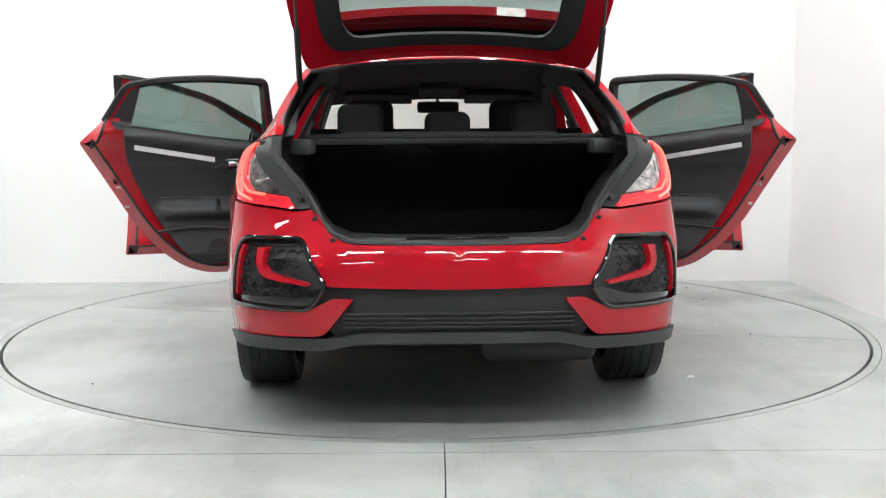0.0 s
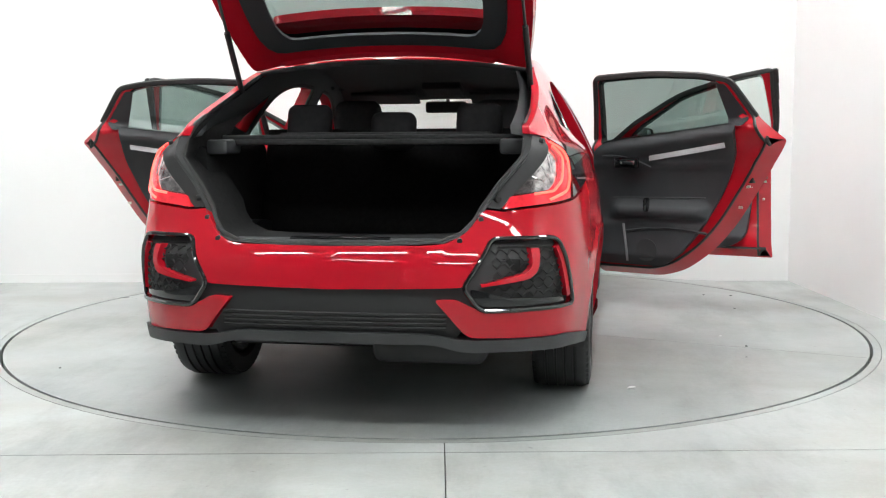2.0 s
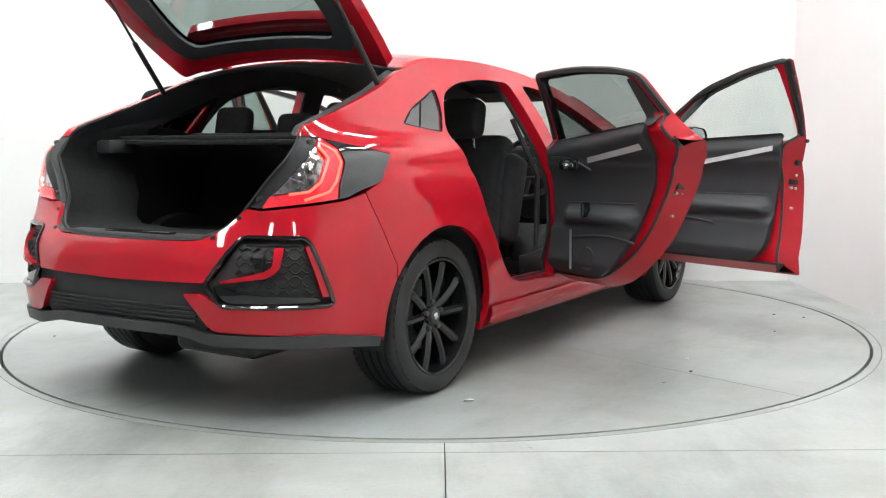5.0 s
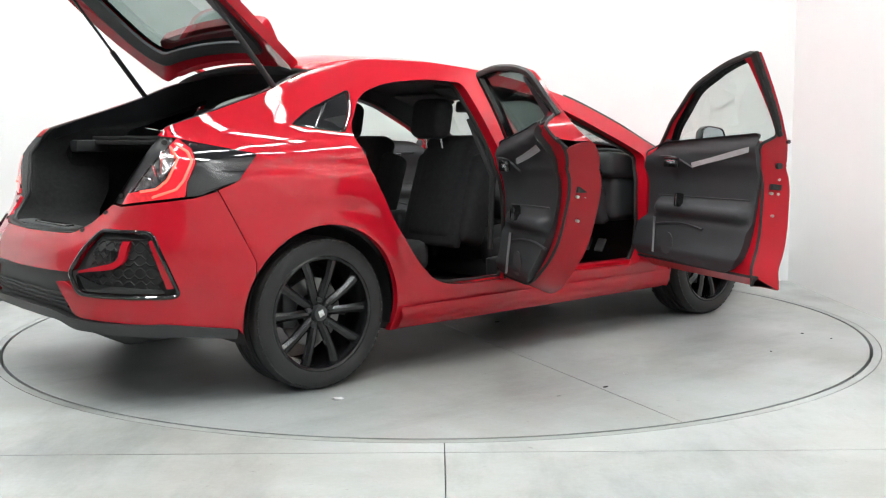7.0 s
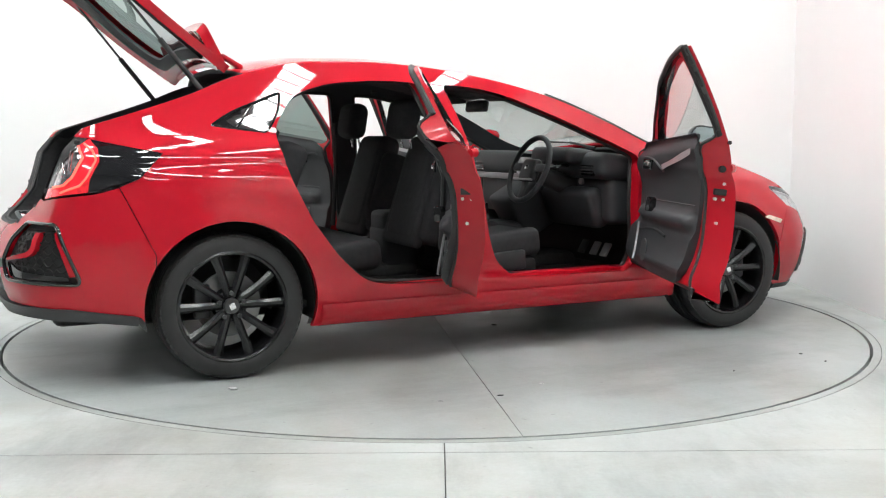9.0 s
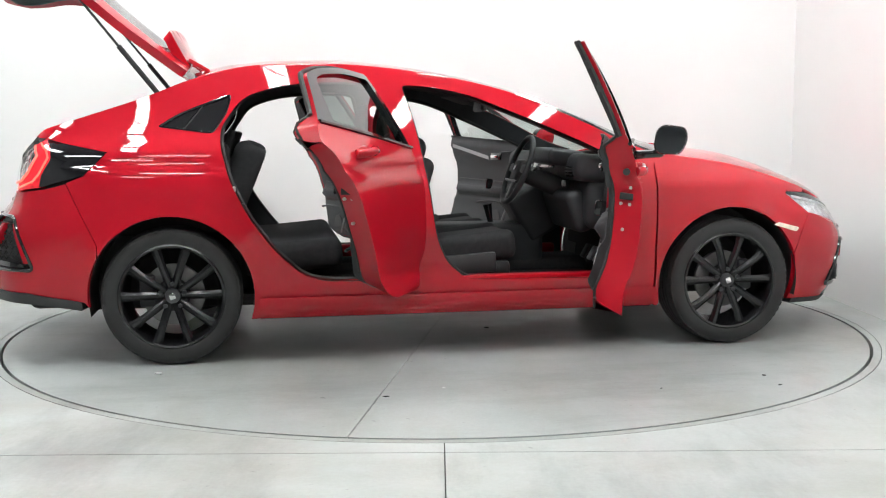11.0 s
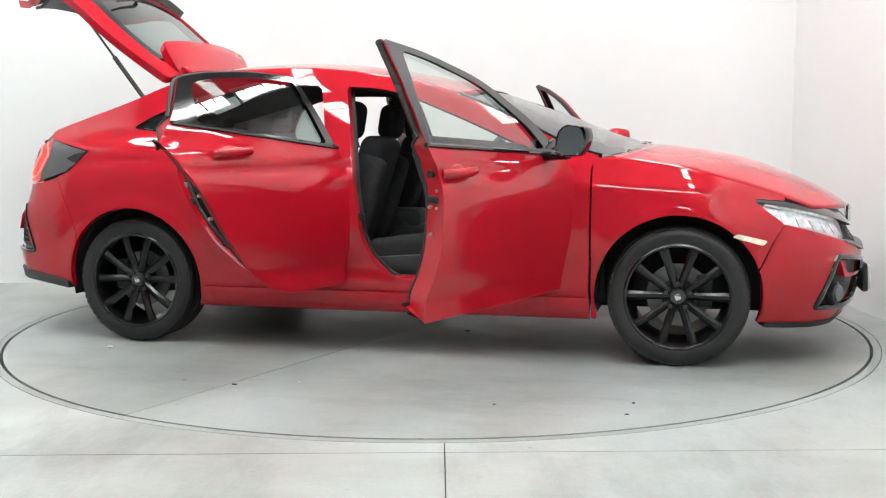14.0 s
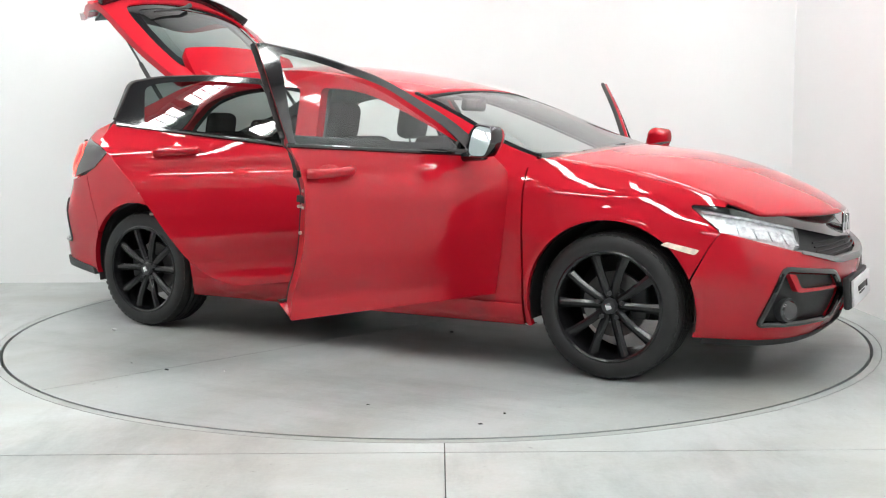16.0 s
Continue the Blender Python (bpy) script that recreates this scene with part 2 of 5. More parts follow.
def shrink(poly, d):
    """The outline moved inwards by d."""
    poly = ccw(np.asarray(poly))
    e = np.roll(poly, -1, 0) - np.roll(poly, 1, 0)
    n = np.stack([-e[:, 1], e[:, 0]], 1) / (np.linalg.norm(e, axis=1)[:, None] + 1e-9)
    return poly + n * np.broadcast_to(d, len(poly))[:, None]


def net(loops, step):
    """Triangles that fill an outline (the first loop) less its holes."""
    pts = np.concatenate(loops)
    edges, k = [], 0
    for l in loops:
        edges += [(k + i, k + (i + 1) % len(l)) for i in range(len(l))]
        k += len(l)
    lo, hi = loops[0].min(0), loops[0].max(0)
    gx, gy = np.meshgrid(np.arange(lo[0] + step / 2, hi[0], step), np.arange(lo[1] + step / 2, hi[1], step))
    g = np.stack([gx.ravel(), gy.ravel()], 1)
    if len(g):
        ok = inside(loops[0], g)
        for l in loops[1:]:
            ok &= ~inside(l, g)
        g = g[ok]
        if len(g):
            near = np.min(np.linalg.norm(g[:, None] - pts[None], axis=2), axis=1)
            g = g[near > step * 0.45]
    allp = np.concatenate([pts, g]) if len(g) else pts
    v, _, f, *_ = delaunay_2d_cdt([Vector(a) for a in allp], edges, [], 0, 1e-5)
    v = np.array([tuple(a) for a in v])
    f = np.array([tuple(a) for a in f])
    c = v[f].mean(1)
    ok = inside(loops[0], c)
    for l in loops[1:]:
        ok &= ~inside(l, c)
    f = f[ok]
    a, b, c = v[f[:, 0]], v[f[:, 1]], v[f[:, 2]]
    bad = (b[:, 0] - a[:, 0]) * (c[:, 1] - a[:, 1]) - (b[:, 1] - a[:, 1]) * (c[:, 0] - a[:, 0]) < 0
    f[bad] = f[bad][:, ::-1]
    return v, f


def sheet(form, loops, fn, step=0.045, back=False, m=0, pick=None):
    """A curved sheet: loops in the plane, laid on the surface fn(u, v)."""
    v, f = net(loops, step)
    e = 0.012
    p = fn(v[:, 0], v[:, 1])
    du = fn(v[:, 0] + e, v[:, 1]) - fn(v[:, 0] - e, v[:, 1])
    dv = fn(v[:, 0], v[:, 1] + e) - fn(v[:, 0], v[:, 1] - e)
    n = np.cross(du, dv)
    n /= np.linalg.norm(n, axis=1)[:, None] + 1e-12
    if back:
        n, f = -n, f[:, ::-1]
    form.add(p, f.tolist(), n, m)
    if pick:
        c = v[f].mean(1)
        form.m[-len(f):] = [pick(a, b) for a, b in c]
    return form


def wall(form, A, B, m=0, turn=False):
    """A strip between two closed rows of places."""
    A, B = np.asarray(A), np.asarray(B)
    k = len(A)
    t = np.roll(A, -1, 0) - np.roll(A, 1, 0)
    n = np.cross(t, B - A)
    n /= np.linalg.norm(n, axis=1)[:, None] + 1e-12
    f = [(i, (i + 1) % k, k + (i + 1) % k, k + i) for i in range(k)]
    if turn:
        n, f = -n, [a[::-1] for a in f]
    form.add(np.concatenate([A, B]), f, np.concatenate([n, n]), m)
    return form


def panel(name, loops, fn, mats, parent, thick=0.02, step=0.045, label="", m=None, inner=None, both=False, base=0.0):
    """A curved panel of that thickness; inner: the material of its back."""
    form = Form()
    loops = [ccw(loops[0])] + [ccw(l)[::-1] for l in loops[1:]]
    out = lambda u, v: fn(u, v, base)
    ins = lambda u, v: fn(u, v, base + thick)
    sheet(form, loops, out, step)
    sheet(form, loops, ins, step * 1.6, back=True, m=1 if inner else 0)
    for l in loops:
        wall(form, out(l[:, 0], l[:, 1]), ins(l[:, 0], l[:, 1]), turn=True)
    if both:
        form.both()
    return shell(name, form, [mats, inner] if inner else mats, parent, label, m)


# ---------------------------------------------------------------- the hall
R_DISC, R_RIM = 2.256, 2.3075


def plate(name, loops, z0, z1, material, parent=None, label="", step=0.6):
    """A flat slab with upright edges."""
    form = Form()
    loops = [ccw(loops[0])] + [ccw(l)[::-1] for l in loops[1:]]
    at = lambda z: (lambda u, v: np.stack([u, v, np.full_like(u, z)], 1))
    sheet(form, loops, at(z1), step)
    sheet(form, loops, at(z0), step, back=True)
    for l in loops:
        wall(form, at(z1)(l[:, 0], l[:, 1]), at(z0)(l[:, 0], l[:, 1]), turn=True)
    return shell(name, form, material, parent, label)


def circle(r, n=160, a0=0.0, a1=2 * math.pi):
    a = np.linspace(a0, a1, n, endpoint=a1 - a0 < 6.28)
    return np.stack([r * np.cos(a), r * np.sin(a)], 1)


XL, XR, YB, YN, TOP = -4.2, 2.51, 1.62, -9.0, 4.2
floor = plate("floor", [np.array([(XL - .2, YN - .2), (XR + .2, YN - .2), (XR + .2, 2.9), (XL - .2, 2.9)], float)], -0.30, -0.10, DARK,
              label="pale grey power-floated concrete floor with thin joints")
tagged(floor, category="floor", kind="structure")
J = 0.002
JX, JY = 0.022, -2.414


def slab(points, hole=False):
    pts = np.array(points, float)
    plate("floor_slab", [pts], -0.10, 0.0, FLOOR, floor)


slab([(XL, YN), (JX - J, YN), (JX - J, JY - J), (XL, JY - J)])
slab([(JX + J, YN), (XR, YN), (XR, JY - J), (JX + J, JY - J)])
ROUND = circle(R_RIM + 0.003)
for sgn in (-1, 1):
    arc = ROUND[(ROUND[:, 0] - JX) * sgn > J + 0.004]
    a = np.arctan2(arc[:, 1], (arc[:, 0] - JX) * sgn)
    arc = arc[np.argsort(a)]
    y0, y1 = -math.sqrt(R_RIM**2 - JX**2), math.sqrt(R_RIM**2 - JX**2)
    x0, x1 = JX + sgn * J, (XL, XR)[sgn > 0]
    slab([(x0, JY + J), (x0, y0 - .003)] + [tuple(q) for q in arc] + [(x0, y1 + .003), (x0, 2.85), (x1, 2.85), (x1, JY + J)])
rim = plate("turntable_rim", [circle(R_RIM), circle(R_DISC + 0.015)], -0.10, 0.0, STEEL_RIM, label="flush concrete-coloured rim round the turntable")
tagged(rim, category="rim", kind="structure")

# the turning disc, in two half plates
turntable = new("turntable")
tagged(turntable, "grey concrete-faced vehicle turntable flush with the floor", "turntable")
for a0 in (-0.30, math.pi - 0.30):
    half = circle(R_DISC, 90, a0 + 0.0008, a0 + math.pi - 0.0008)
    plate("deck_plate", [half], -0.10, 0.0, DISC, turntable)
hub_form = bmesh.new()
rod(hub_form, (0, 0, -0.28), (0, 0, -0.101), 0.6, n=32)
part("hub", hub_form, MATT, turntable)
CHIPS = [(1.628, -.472, .014, DARK), (1.563, 1.183, .013, DARK), (1.734, 1.168, .012, DARK), (1.527, -.222, .011, WHITE_METAL), (.251, .231, .02, DARK), (1.70, .66, .010, DARK), (-1.5, -1.4, .011, DARK), (1.05, -1.42, .03, WHITE_METAL)]
rng = random.Random(5)
for x, y, s, mt in CHIPS:
    bm = bmesh.new()
    bmesh.ops.create_icosphere(bm, subdivisions=1, radius=1)
    for v in bm.verts:
        v.co *= rng.uniform(.7, 1.2)
    bmesh.ops.transform(bm, matrix=pose(x, y, s * .15, 0, 0, rng.uniform(0, 180)) @ Matrix.Diagonal((s, s * .5, s * .2, 1)), verts=bm.verts)
    part("grit", bm, mt, turntable)


# walls
def run(points, thick, z0, z1, name, label, paint=WALL):
    """An upright wall along a row of points; the room lies on its right-hand side."""
    p = np.array(points, float)
    t = np.gradient(p, axis=0)
    n = np.stack([-t[:, 1], t[:, 0]], 1) / np.linalg.norm(t, axis=1)[:, None]
    q = p + n * thick
    bm = bmesh.new()
    rows = [[bm.verts.new((a[0], a[1], z)) for a, z in ((p[i], z0), (p[i], z1), (q[i], z1), (q[i], z0))] for i in range(len(p))]
    for a, b in zip(rows, rows[1:]):
        for j in range(4):
            bm.faces.new((a[j], b[j], b[(j + 1) % 4], a[(j + 1) % 4]))
    bm.faces.new(rows[0])
    bm.faces.new(rows[-1][::-1])
    ob = part(name, bm, paint, label=label, smooth=50)
    return tagged(ob, category="wall", kind="structure")


RB = 2.37
back = [(XL - .2, 1.675), (-2.05, 1.655)]
bay = [(-RB * math.sin(a), RB * math.cos(a)) for a in np.linspace(0.76, -0.76, 40)]
back += [(-1.86, 1.66), (-1.74, 1.685)] + bay + [(1.73, 1.665), (1.84, 1.61), (2.0, 1.565), (2.12, 1.555), (XR, 1.545)]
pb = np.array(back)
run(back, 0.15, 0, TOP, "wall_north", "smooth matt white studio wall curving round the turntable")
run([(XR, 1.545), (XR, 0), (XR, -4), (XR, YN)], 0.15, 0, TOP, "wall_east", "smooth matt white studio side wall")
run([(XR + .15, YN), (0, YN), (XL, YN)], 0.15, 0, TOP, "wall_south", "plain dark grey studio wall", FAR_WALL)
# unseen stretch of wall, white to throw light back on the left side
run([(XL, -1.2), (XL, 0), (XL, 1.66)], 0.15, 0, TOP, "west_bounce_wall", "unseen plain white side wall, added to bounce light onto the left")
run([(XL, YN - .15), (XL, -5), (XL, -1.205)], 0.15, 0, TOP, "wall_west_far", "plain dark grey studio side wall", FAR_WALL)
ceiling = part("ceiling", block((XR - XL + .4, 12.2, 0.1), pose((XR + XL) / 2, -3.1, TOP + .052)), CEIL,
               label="plain dark grey ceiling")
tagged(ceiling, category="ceiling", kind="structure")
sk = bmesh.new()
cube(sk, (2.2, 0.008, 0.06), pose(-3.1, 1.6545, 0.03))
tagged(part("baseboard", sk, WALL, label="low flush white base strip"), category="baseboard", kind="structure")


def ceiling_light(x, y, sx, sy, turned=0):
    top = new("ceiling_light")
    top.matrix_basis = pose(x, y, TOP - 0.03, 0, 0, turned)
    tagged(top, "long white ceiling light panel with a bright louvred diffuser", "ceiling light", "ceiling lights")
    bm = bmesh.new()
    for a, b, w, d in ((0, sy / 2, sx + .08, .04), (0, -sy / 2, sx + .08, .04), (sx / 2, 0, .04, sy - .04), (-sx / 2, 0, .04, sy - .04)):
        cube(bm, (w, d, 0.06), pose(a, b, 0))
    part("frame", bm, WHITE_METAL, top)
    n = 6
    for i in range(n):
        w = sx / n
        part("diffuser", block((w - 0.03, sy - .05, 0.012), pose(-sx / 2 + w * (i + .5), 0, 0.005), 0.003), LAMP, top)
    return top


LIGHTS = [(x, y, 1.15, .25, 90) for x in (-3.3, -2.0, -.7, .6, 1.8) for y in (-2.3, -.95, .4)] + [(x, -4.6, 1.2, .36) for x in (-3.1, -1.35, .4, 1.80)] + [(x, -7.2, 1.2, .36) for x in (-2.2, .6)]
for a in LIGHTS:
    ceiling_light(*a)


# ---------------------------------------------------------------- the car's surfaces
# plan of the right-hand flank, from the tail's middle to the nose's middle (x, y)
PLAN = [(0, -2.275), (0.25, -2.265), (0.45, -2.235), (0.60, -2.19), (0.70, -2.125), (0.778, -2.04), (0.834, -1.90), (0.878, -1.65), (0.899, -1.35),
        (0.900, -0.9), (0.896, -0.3), (0.893, 0.4), (0.888, 0.95), (0.883, 1.35), (0.86, 1.62), (0.825, 1.80), (0.765, 1.95), (0.66, 2.06),
        (0.52, 2.135), (0.30, 2.195), (0, 2.225)]
_p = np.array(PLAN)
_s = np.concatenate([[0], np.cumsum(np.linalg.norm(np.diff(_p, axis=0), axis=1))])
_f = pchip(_s, _p)
_d = _f(np.linspace(0, _s[-1], 900))
_a = np.concatenate([[0], np.cumsum(np.linalg.norm(np.diff(_d, axis=0), axis=1))])
_u = _a - np.interp(0, _d[:, 1], _a)
U0, U1 = float(_u[0]), float(_u[-1])
_t = np.gradient(_d, axis=0)
_t /= np.linalg.norm(_t, axis=1)[:, None]
_k = np.ones(25) / 25
_t = np.stack([np.convolve(np.pad(_t[:, i], 12, mode="edge"), _k, "valid") for i in range(2)], 1)
_t /= np.linalg.norm(_t, axis=1)[:, None]
_n = np.stack([_t[:, 1], -_t[:, 0]], 1)

# how far the flank lies inside the plan, by station and height
HZ = [.12, .22, .32, .48, .62, .78, .88, .98, 1.05, 1.13, 1.26, 1.40]
HU = [U0, -2.35, -1.95, -1.35, -0.5, 0.7, 1.35, 1.75, 2.15, U1]
INSET = [[.16, .07, .03, .01, .022, .145, .20, .25, .32, .40, .60, .9],
         [.14, .06, .02, .0, .025, .125, .165, .215, .27, .33, .45, .6],
         [.12, .05, .02, .005, .0, .024, .035, .065, .145, .205, .275, .36],
         [.12, .06, .03, .012, .0, .004, .024, .068, .140, .188, .258, .335],
         [.12, .055, .03, .014, .0, .006, .028, .068, .103, .145, .222, .315],
         [.12, .055, .03, .014, .0, .006, .035, .078, .110, .150, .225, .32],
         [.12, .06, .03, .012, .0, .025, .105, .20, .25, .30, .4, .5],
         [.12, .06, .03, .0, .015, .105, .22, .32, .36, .4, .5, .6],
         [.14, .06, .02, .0, .055, .20, .33, .4, .45, .5, .6, .7],
         [.16, .07, .03, .0, .075, .24, .4, .5, .55, .6, .7, .8]]
_gu, _gz = np.linspace(U0, U1, 260), np.linspace(.12, 1.40, 120)
_rows = pchip(HZ, np.array(INSET).T)(_gz)
_grid = pchip(HU, _rows.T)(_gu)


def inset(u, z):
    a = np.clip((u - U0) / (U1 - U0) * 259, 0, 258.999)
    b = np.clip((z - .12) / 1.28 * 119, 0, 118.999)
    i, j = a.astype(int), b.astype(int)
    s, t = a - i, b - j
    d = _grid[i, j] * (1 - s) * (1 - t) + _grid[i + 1, j] * s * (1 - t) + _grid[i, j + 1] * (1 - s) * t + _grid[i + 1, j + 1] * s * t
    for c in (-1.3485, 1.3485):                     # flared arches
        r = np.hypot(u - c, z - 0.315)
        d = d - 0.012 * np.exp(-((r - 0.37) / 0.05)**2)
    w = np.exp(-((u + 0.1) / 0.75)**4)              # hollow low on the doors
    d = d + 0.016 * w * np.exp(-((z - 0.42 + 0.03 * u) / 0.055)**2)
    tail = np.clip((-2.0 - u) / .25, 0, 1)          # step below the load lip
    d = d + tail * 0.014 * (0.5 + 0.5 * np.tanh((z - .640) / .022))
    sh = 0.955 - 0.02 * (u + 1.6)                   # shoulder crease
    d = d + 0.010 * np.exp(-((z - sh + 0.035) / 0.022)**2) * np.exp(-((u + 0.5) / 1.25)**6)
    return d


def side(u, z, d=0.0):
    """The right flank: u along the plan, z up, d inwards."""
    u, z = np.asarray(u, float), np.asarray(z, float)
    px, py = np.interp(u, _u, _d[:, 0]), np.interp(u, _u, _d[:, 1])
    nx, ny = np.interp(u, _u, _n[:, 0]), np.interp(u, _u, _n[:, 1])
    over = np.maximum(0, U0 - u) - np.maximum(0, u - U1)
    k = inset(u, z) + d
    return np.stack([px - nx * k - np.abs(over), py - ny * k, z], -1)


def at(u, z, d=0.0):
    return Vector(side(np.array([u]), np.array([z]), d)[0])


RAIL = pchip([-2.2, -2.0, -1.7, -1.45, -1.2, -0.9, -0.6, -0.3, 0, 0.3, 0.6, 0.85, 1.0, 1.35, 1.5, 1.7, 1.84, 2.02],
             [1.04, 1.075, 1.155, 1.235, 1.325, 1.378, 1.382, 1.362, 1.315, 1.238, 1.115, 0.995, 0.945, 0.890, 0.858, 0.803, 0.764, 0.708])


def rail_points(a, b, n):
    u = np.linspace(a, b, n)
    return list(zip(u, RAIL(u)))


def arch(c, a0, a1, r=0.372, n=26):
    a = np.radians(np.linspace(a0, a1, n))
    return [(c + r * math.cos(t), 0.315 + r * math.sin(t), 0.002) for t in a]


car = new("car")
tagged(car, "glossy red five-door hatchback with all doors and tailgate open", "car")

# door openings in the flank
REAR_OPEN = ring([(-1.118, 1.08, .08), (-1.118, 1.0, .05), (-1.082, .85, .05), (-.996, .672, .05), (-.88, .515, .05), (-.75, .395, .05), (-.64, .368, .04),
                  (-.275, .362, .04), (-.285, .8, .1), (-.345, 1.1, .1), (-.395, 1.292, .04), (-.62, 1.300, .1), (-.86, 1.278, .1), (-1.02, 1.222, .06)])
FRONT_OPEN = ring([(.02, .358, .05), (-.08, .445, .05), (-.13, .557, .06), (-.165, .8, .1), (-.215, 1.1, .1), (-.265, 1.285, .03), (-.12, 1.277, .1), (.06, 1.240, .1),
                   (.36, 1.118, .1), (.635, .995, .05), (.77, .93, .04), (.735, .85, .04), (.715, .7, .1), (.735, .43, .05), (.69, .35, .05)])
QUARTER_GLASS = ring([(-1.40, 1.088, .010), (-1.30, 1.148, .05), (-1.068, 1.238, .02), (-1.088, 1.15, .05), (-1.155, 1.056, .02)], step=.02)

BODY = ring([(-0.975, .20, .02), (.95, .20, .02), (.955, .90, .02)] + rail_points(1.0, -1.99, 46) +
            [(-2.035, 1.045, .01), (-1.945, 1.037, .01), (-1.62, .974, .004), (-1.72, .870, .01), (-1.80, .838, .004),
             (-1.665, .56, .01)] + arch(-1.3485, 148, -18), r=.03)
form = Form()
loops = [ccw(BODY)] + [ccw(a)[::-1] for a in (REAR_OPEN, FRONT_OPEN, QUARTER_GLASS)]
sheet(form, loops, lambda u, z: side(u, z), 0.04)
for l, dep in zip(loops, (.03, .075, .075, .03)):
    ll = l
    wall(form, side(l[:, 0], l[:, 1]), side(ll[:, 0], ll[:, 1], dep), turn=True)
side_form = form
trim_loops = [ccw(BODY), shrink(REAR_OPEN, -0.004)[::-1], shrink(FRONT_OPEN, -0.004)[::-1], shrink(QUARTER_GLASS, -.002)[::-1]]
trim_form = Form()
sheet(trim_form, trim_loops, lambda u, z: side(u, z, .078), 0.06, back=True)
sheet(trim_form, trim_loops, lambda u, z: side(u, z, .070), 0.06)
for mirror in (False, True):
    b = shell("body_side", side_form.flipped() if mirror else side_form, RED, car)
    shell("pillar_trim", trim_form.flipped() if mirror else trim_form, TRIM, b, "black interior pillar and side lining")


def beads(name, loop, d, r, material, parent, label="", closed=True, m=None):
    for sgn in (1, -1):
        pts = side(loop[:, 0], loop[:, 1], d) * np.array([sgn, 1, 1])
        part(name, tube(pts, r, closed), material, parent, label, m)


for l in (REAR_OPEN, FRONT_OPEN):
    beads("door_seal", shrink(l, .004), .070, .011, RUBBER, car)

# quarter glass with its bright surround
panel_loops = [shrink(QUARTER_GLASS, .006)]
for sgn in (1, -1):
    f = Form()
    sheet(f, [ccw(panel_loops[0])], lambda u, z: side(u, z, .008), .03)
    o = shell("quarter_glass", f if sgn > 0 else f.flipped(), SMOKE, car, "small dark rear quarter window")
    pts = side(QUARTER_GLASS[:, 0], QUARTER_GLASS[:, 1], .003) * np.array([sgn, 1, 1])
    part("surround", tube(pts, .005, True), GLOSS, o)
    us, zs = np.linspace(-1.285, -1.20, 8), np.linspace(1.074, 1.182, 8)
    part("divider", tube(side(us, zs, .010) * np.array([sgn, 1, 1]), .006), GLOSS, o)

# front wings
WING = ring(arch(1.3485, 192, 22) + [(1.765, .583, .005), (1.811, .645, .005), (1.690, .742, .005), (1.70, .756, .004), (1.835, .745, .004)] + rail_points(1.85, 1.02, 20) + [(.962, .93, .02), (.962, .20, .02), (.99, .20, .02)], r=.01)
for sgn in (1, -1):
    f = Form()
    l = ccw(WING)
    sheet(f, [l], lambda u, z: side(u, z), .04)
    wall(f, side(l[:, 0], l[:, 1]), side(l[:, 0], l[:, 1], .03), turn=True)
    fender = shell("fender", f if sgn > 0 else f.flipped(), RED, car)
    mk = ring([(1.575, .592, .008), (1.60, .606, .01), (1.733, .574, .01), (1.712, .554, .01)], step=.02)
    f = Form()
    sheet(f, [ccw(mk)], lambda u, z: side(u, z, -.004), .02)
    wall(f, side(mk[:, 0], mk[:, 1], -.004), side(mk[:, 0], mk[:, 1], .004), turn=True)
    o = shell("side_marker", f if sgn > 0 else f.flipped(), AMBER, fender, "clear side marker lamp with an amber glow")

# wheel housings
for c in (-1.3485, 1.3485):
    for sgn in (1, -1):
        bm = bmesh.new()
        A = [(c + .368 * math.cos(t), .315 + .368 * math.sin(t)) for t in np.radians(np.linspace(-13, 193, 30))]
        rows = [[bm.verts.new((sgn * x, y, z)) for y, z in A] for x in (.845, .55)]
        for i in range(29):
            bm.faces.new((rows[0][i], rows[0][i + 1], rows[1][i + 1], rows[1][i]))
        bm.faces.new(rows[1])
        part("wheel_housing", bm, MATT, car)

# underbody and sills
bm = bmesh.new()
cube(bm, (1.10, 3.5, .06), pose(0, 0, .245), .02)
cube(bm, (1.62, 1.80, .05), pose(0, 0, .255), .02)
part("underbody", bm, MATT, car, "black underbody")
for sgn in (1, -1):
    f = Form()
    us = np.linspace(-.955, .955, 40)
    rows = []
    for d, z in ((-.012, .300), (-.022, .262), (-.018, .215), (.02, .192), (.12, .19)):
        rows.append(side(us, np.full_like(us, z), d))
    g = np.stack(rows)
    n = np.cross(np.gradient(g, axis=1), -np.gradient(g, axis=0))
    idx = lambda i, j: i * 40 + j
    fs = [(idx(i, j), idx(i + 1, j), idx(i + 1, j + 1), idx(i, j + 1)) for i in range(4) for j in range(39)]
    f.add(g.reshape(-1, 3), fs, n.reshape(-1, 3))
    shell("side_skirt", f if sgn > 0 else f.flipped(), RED, car)
    bm = bmesh.new()
    cube(bm, (.10, 1.80, .06), pose(sgn * .79, .0, .322), .012)
    cube(bm, (.075, 1.55, .03), pose(sgn * .775, -.02, .356), .010)
    part("sill", bm, RED_INNER, car)


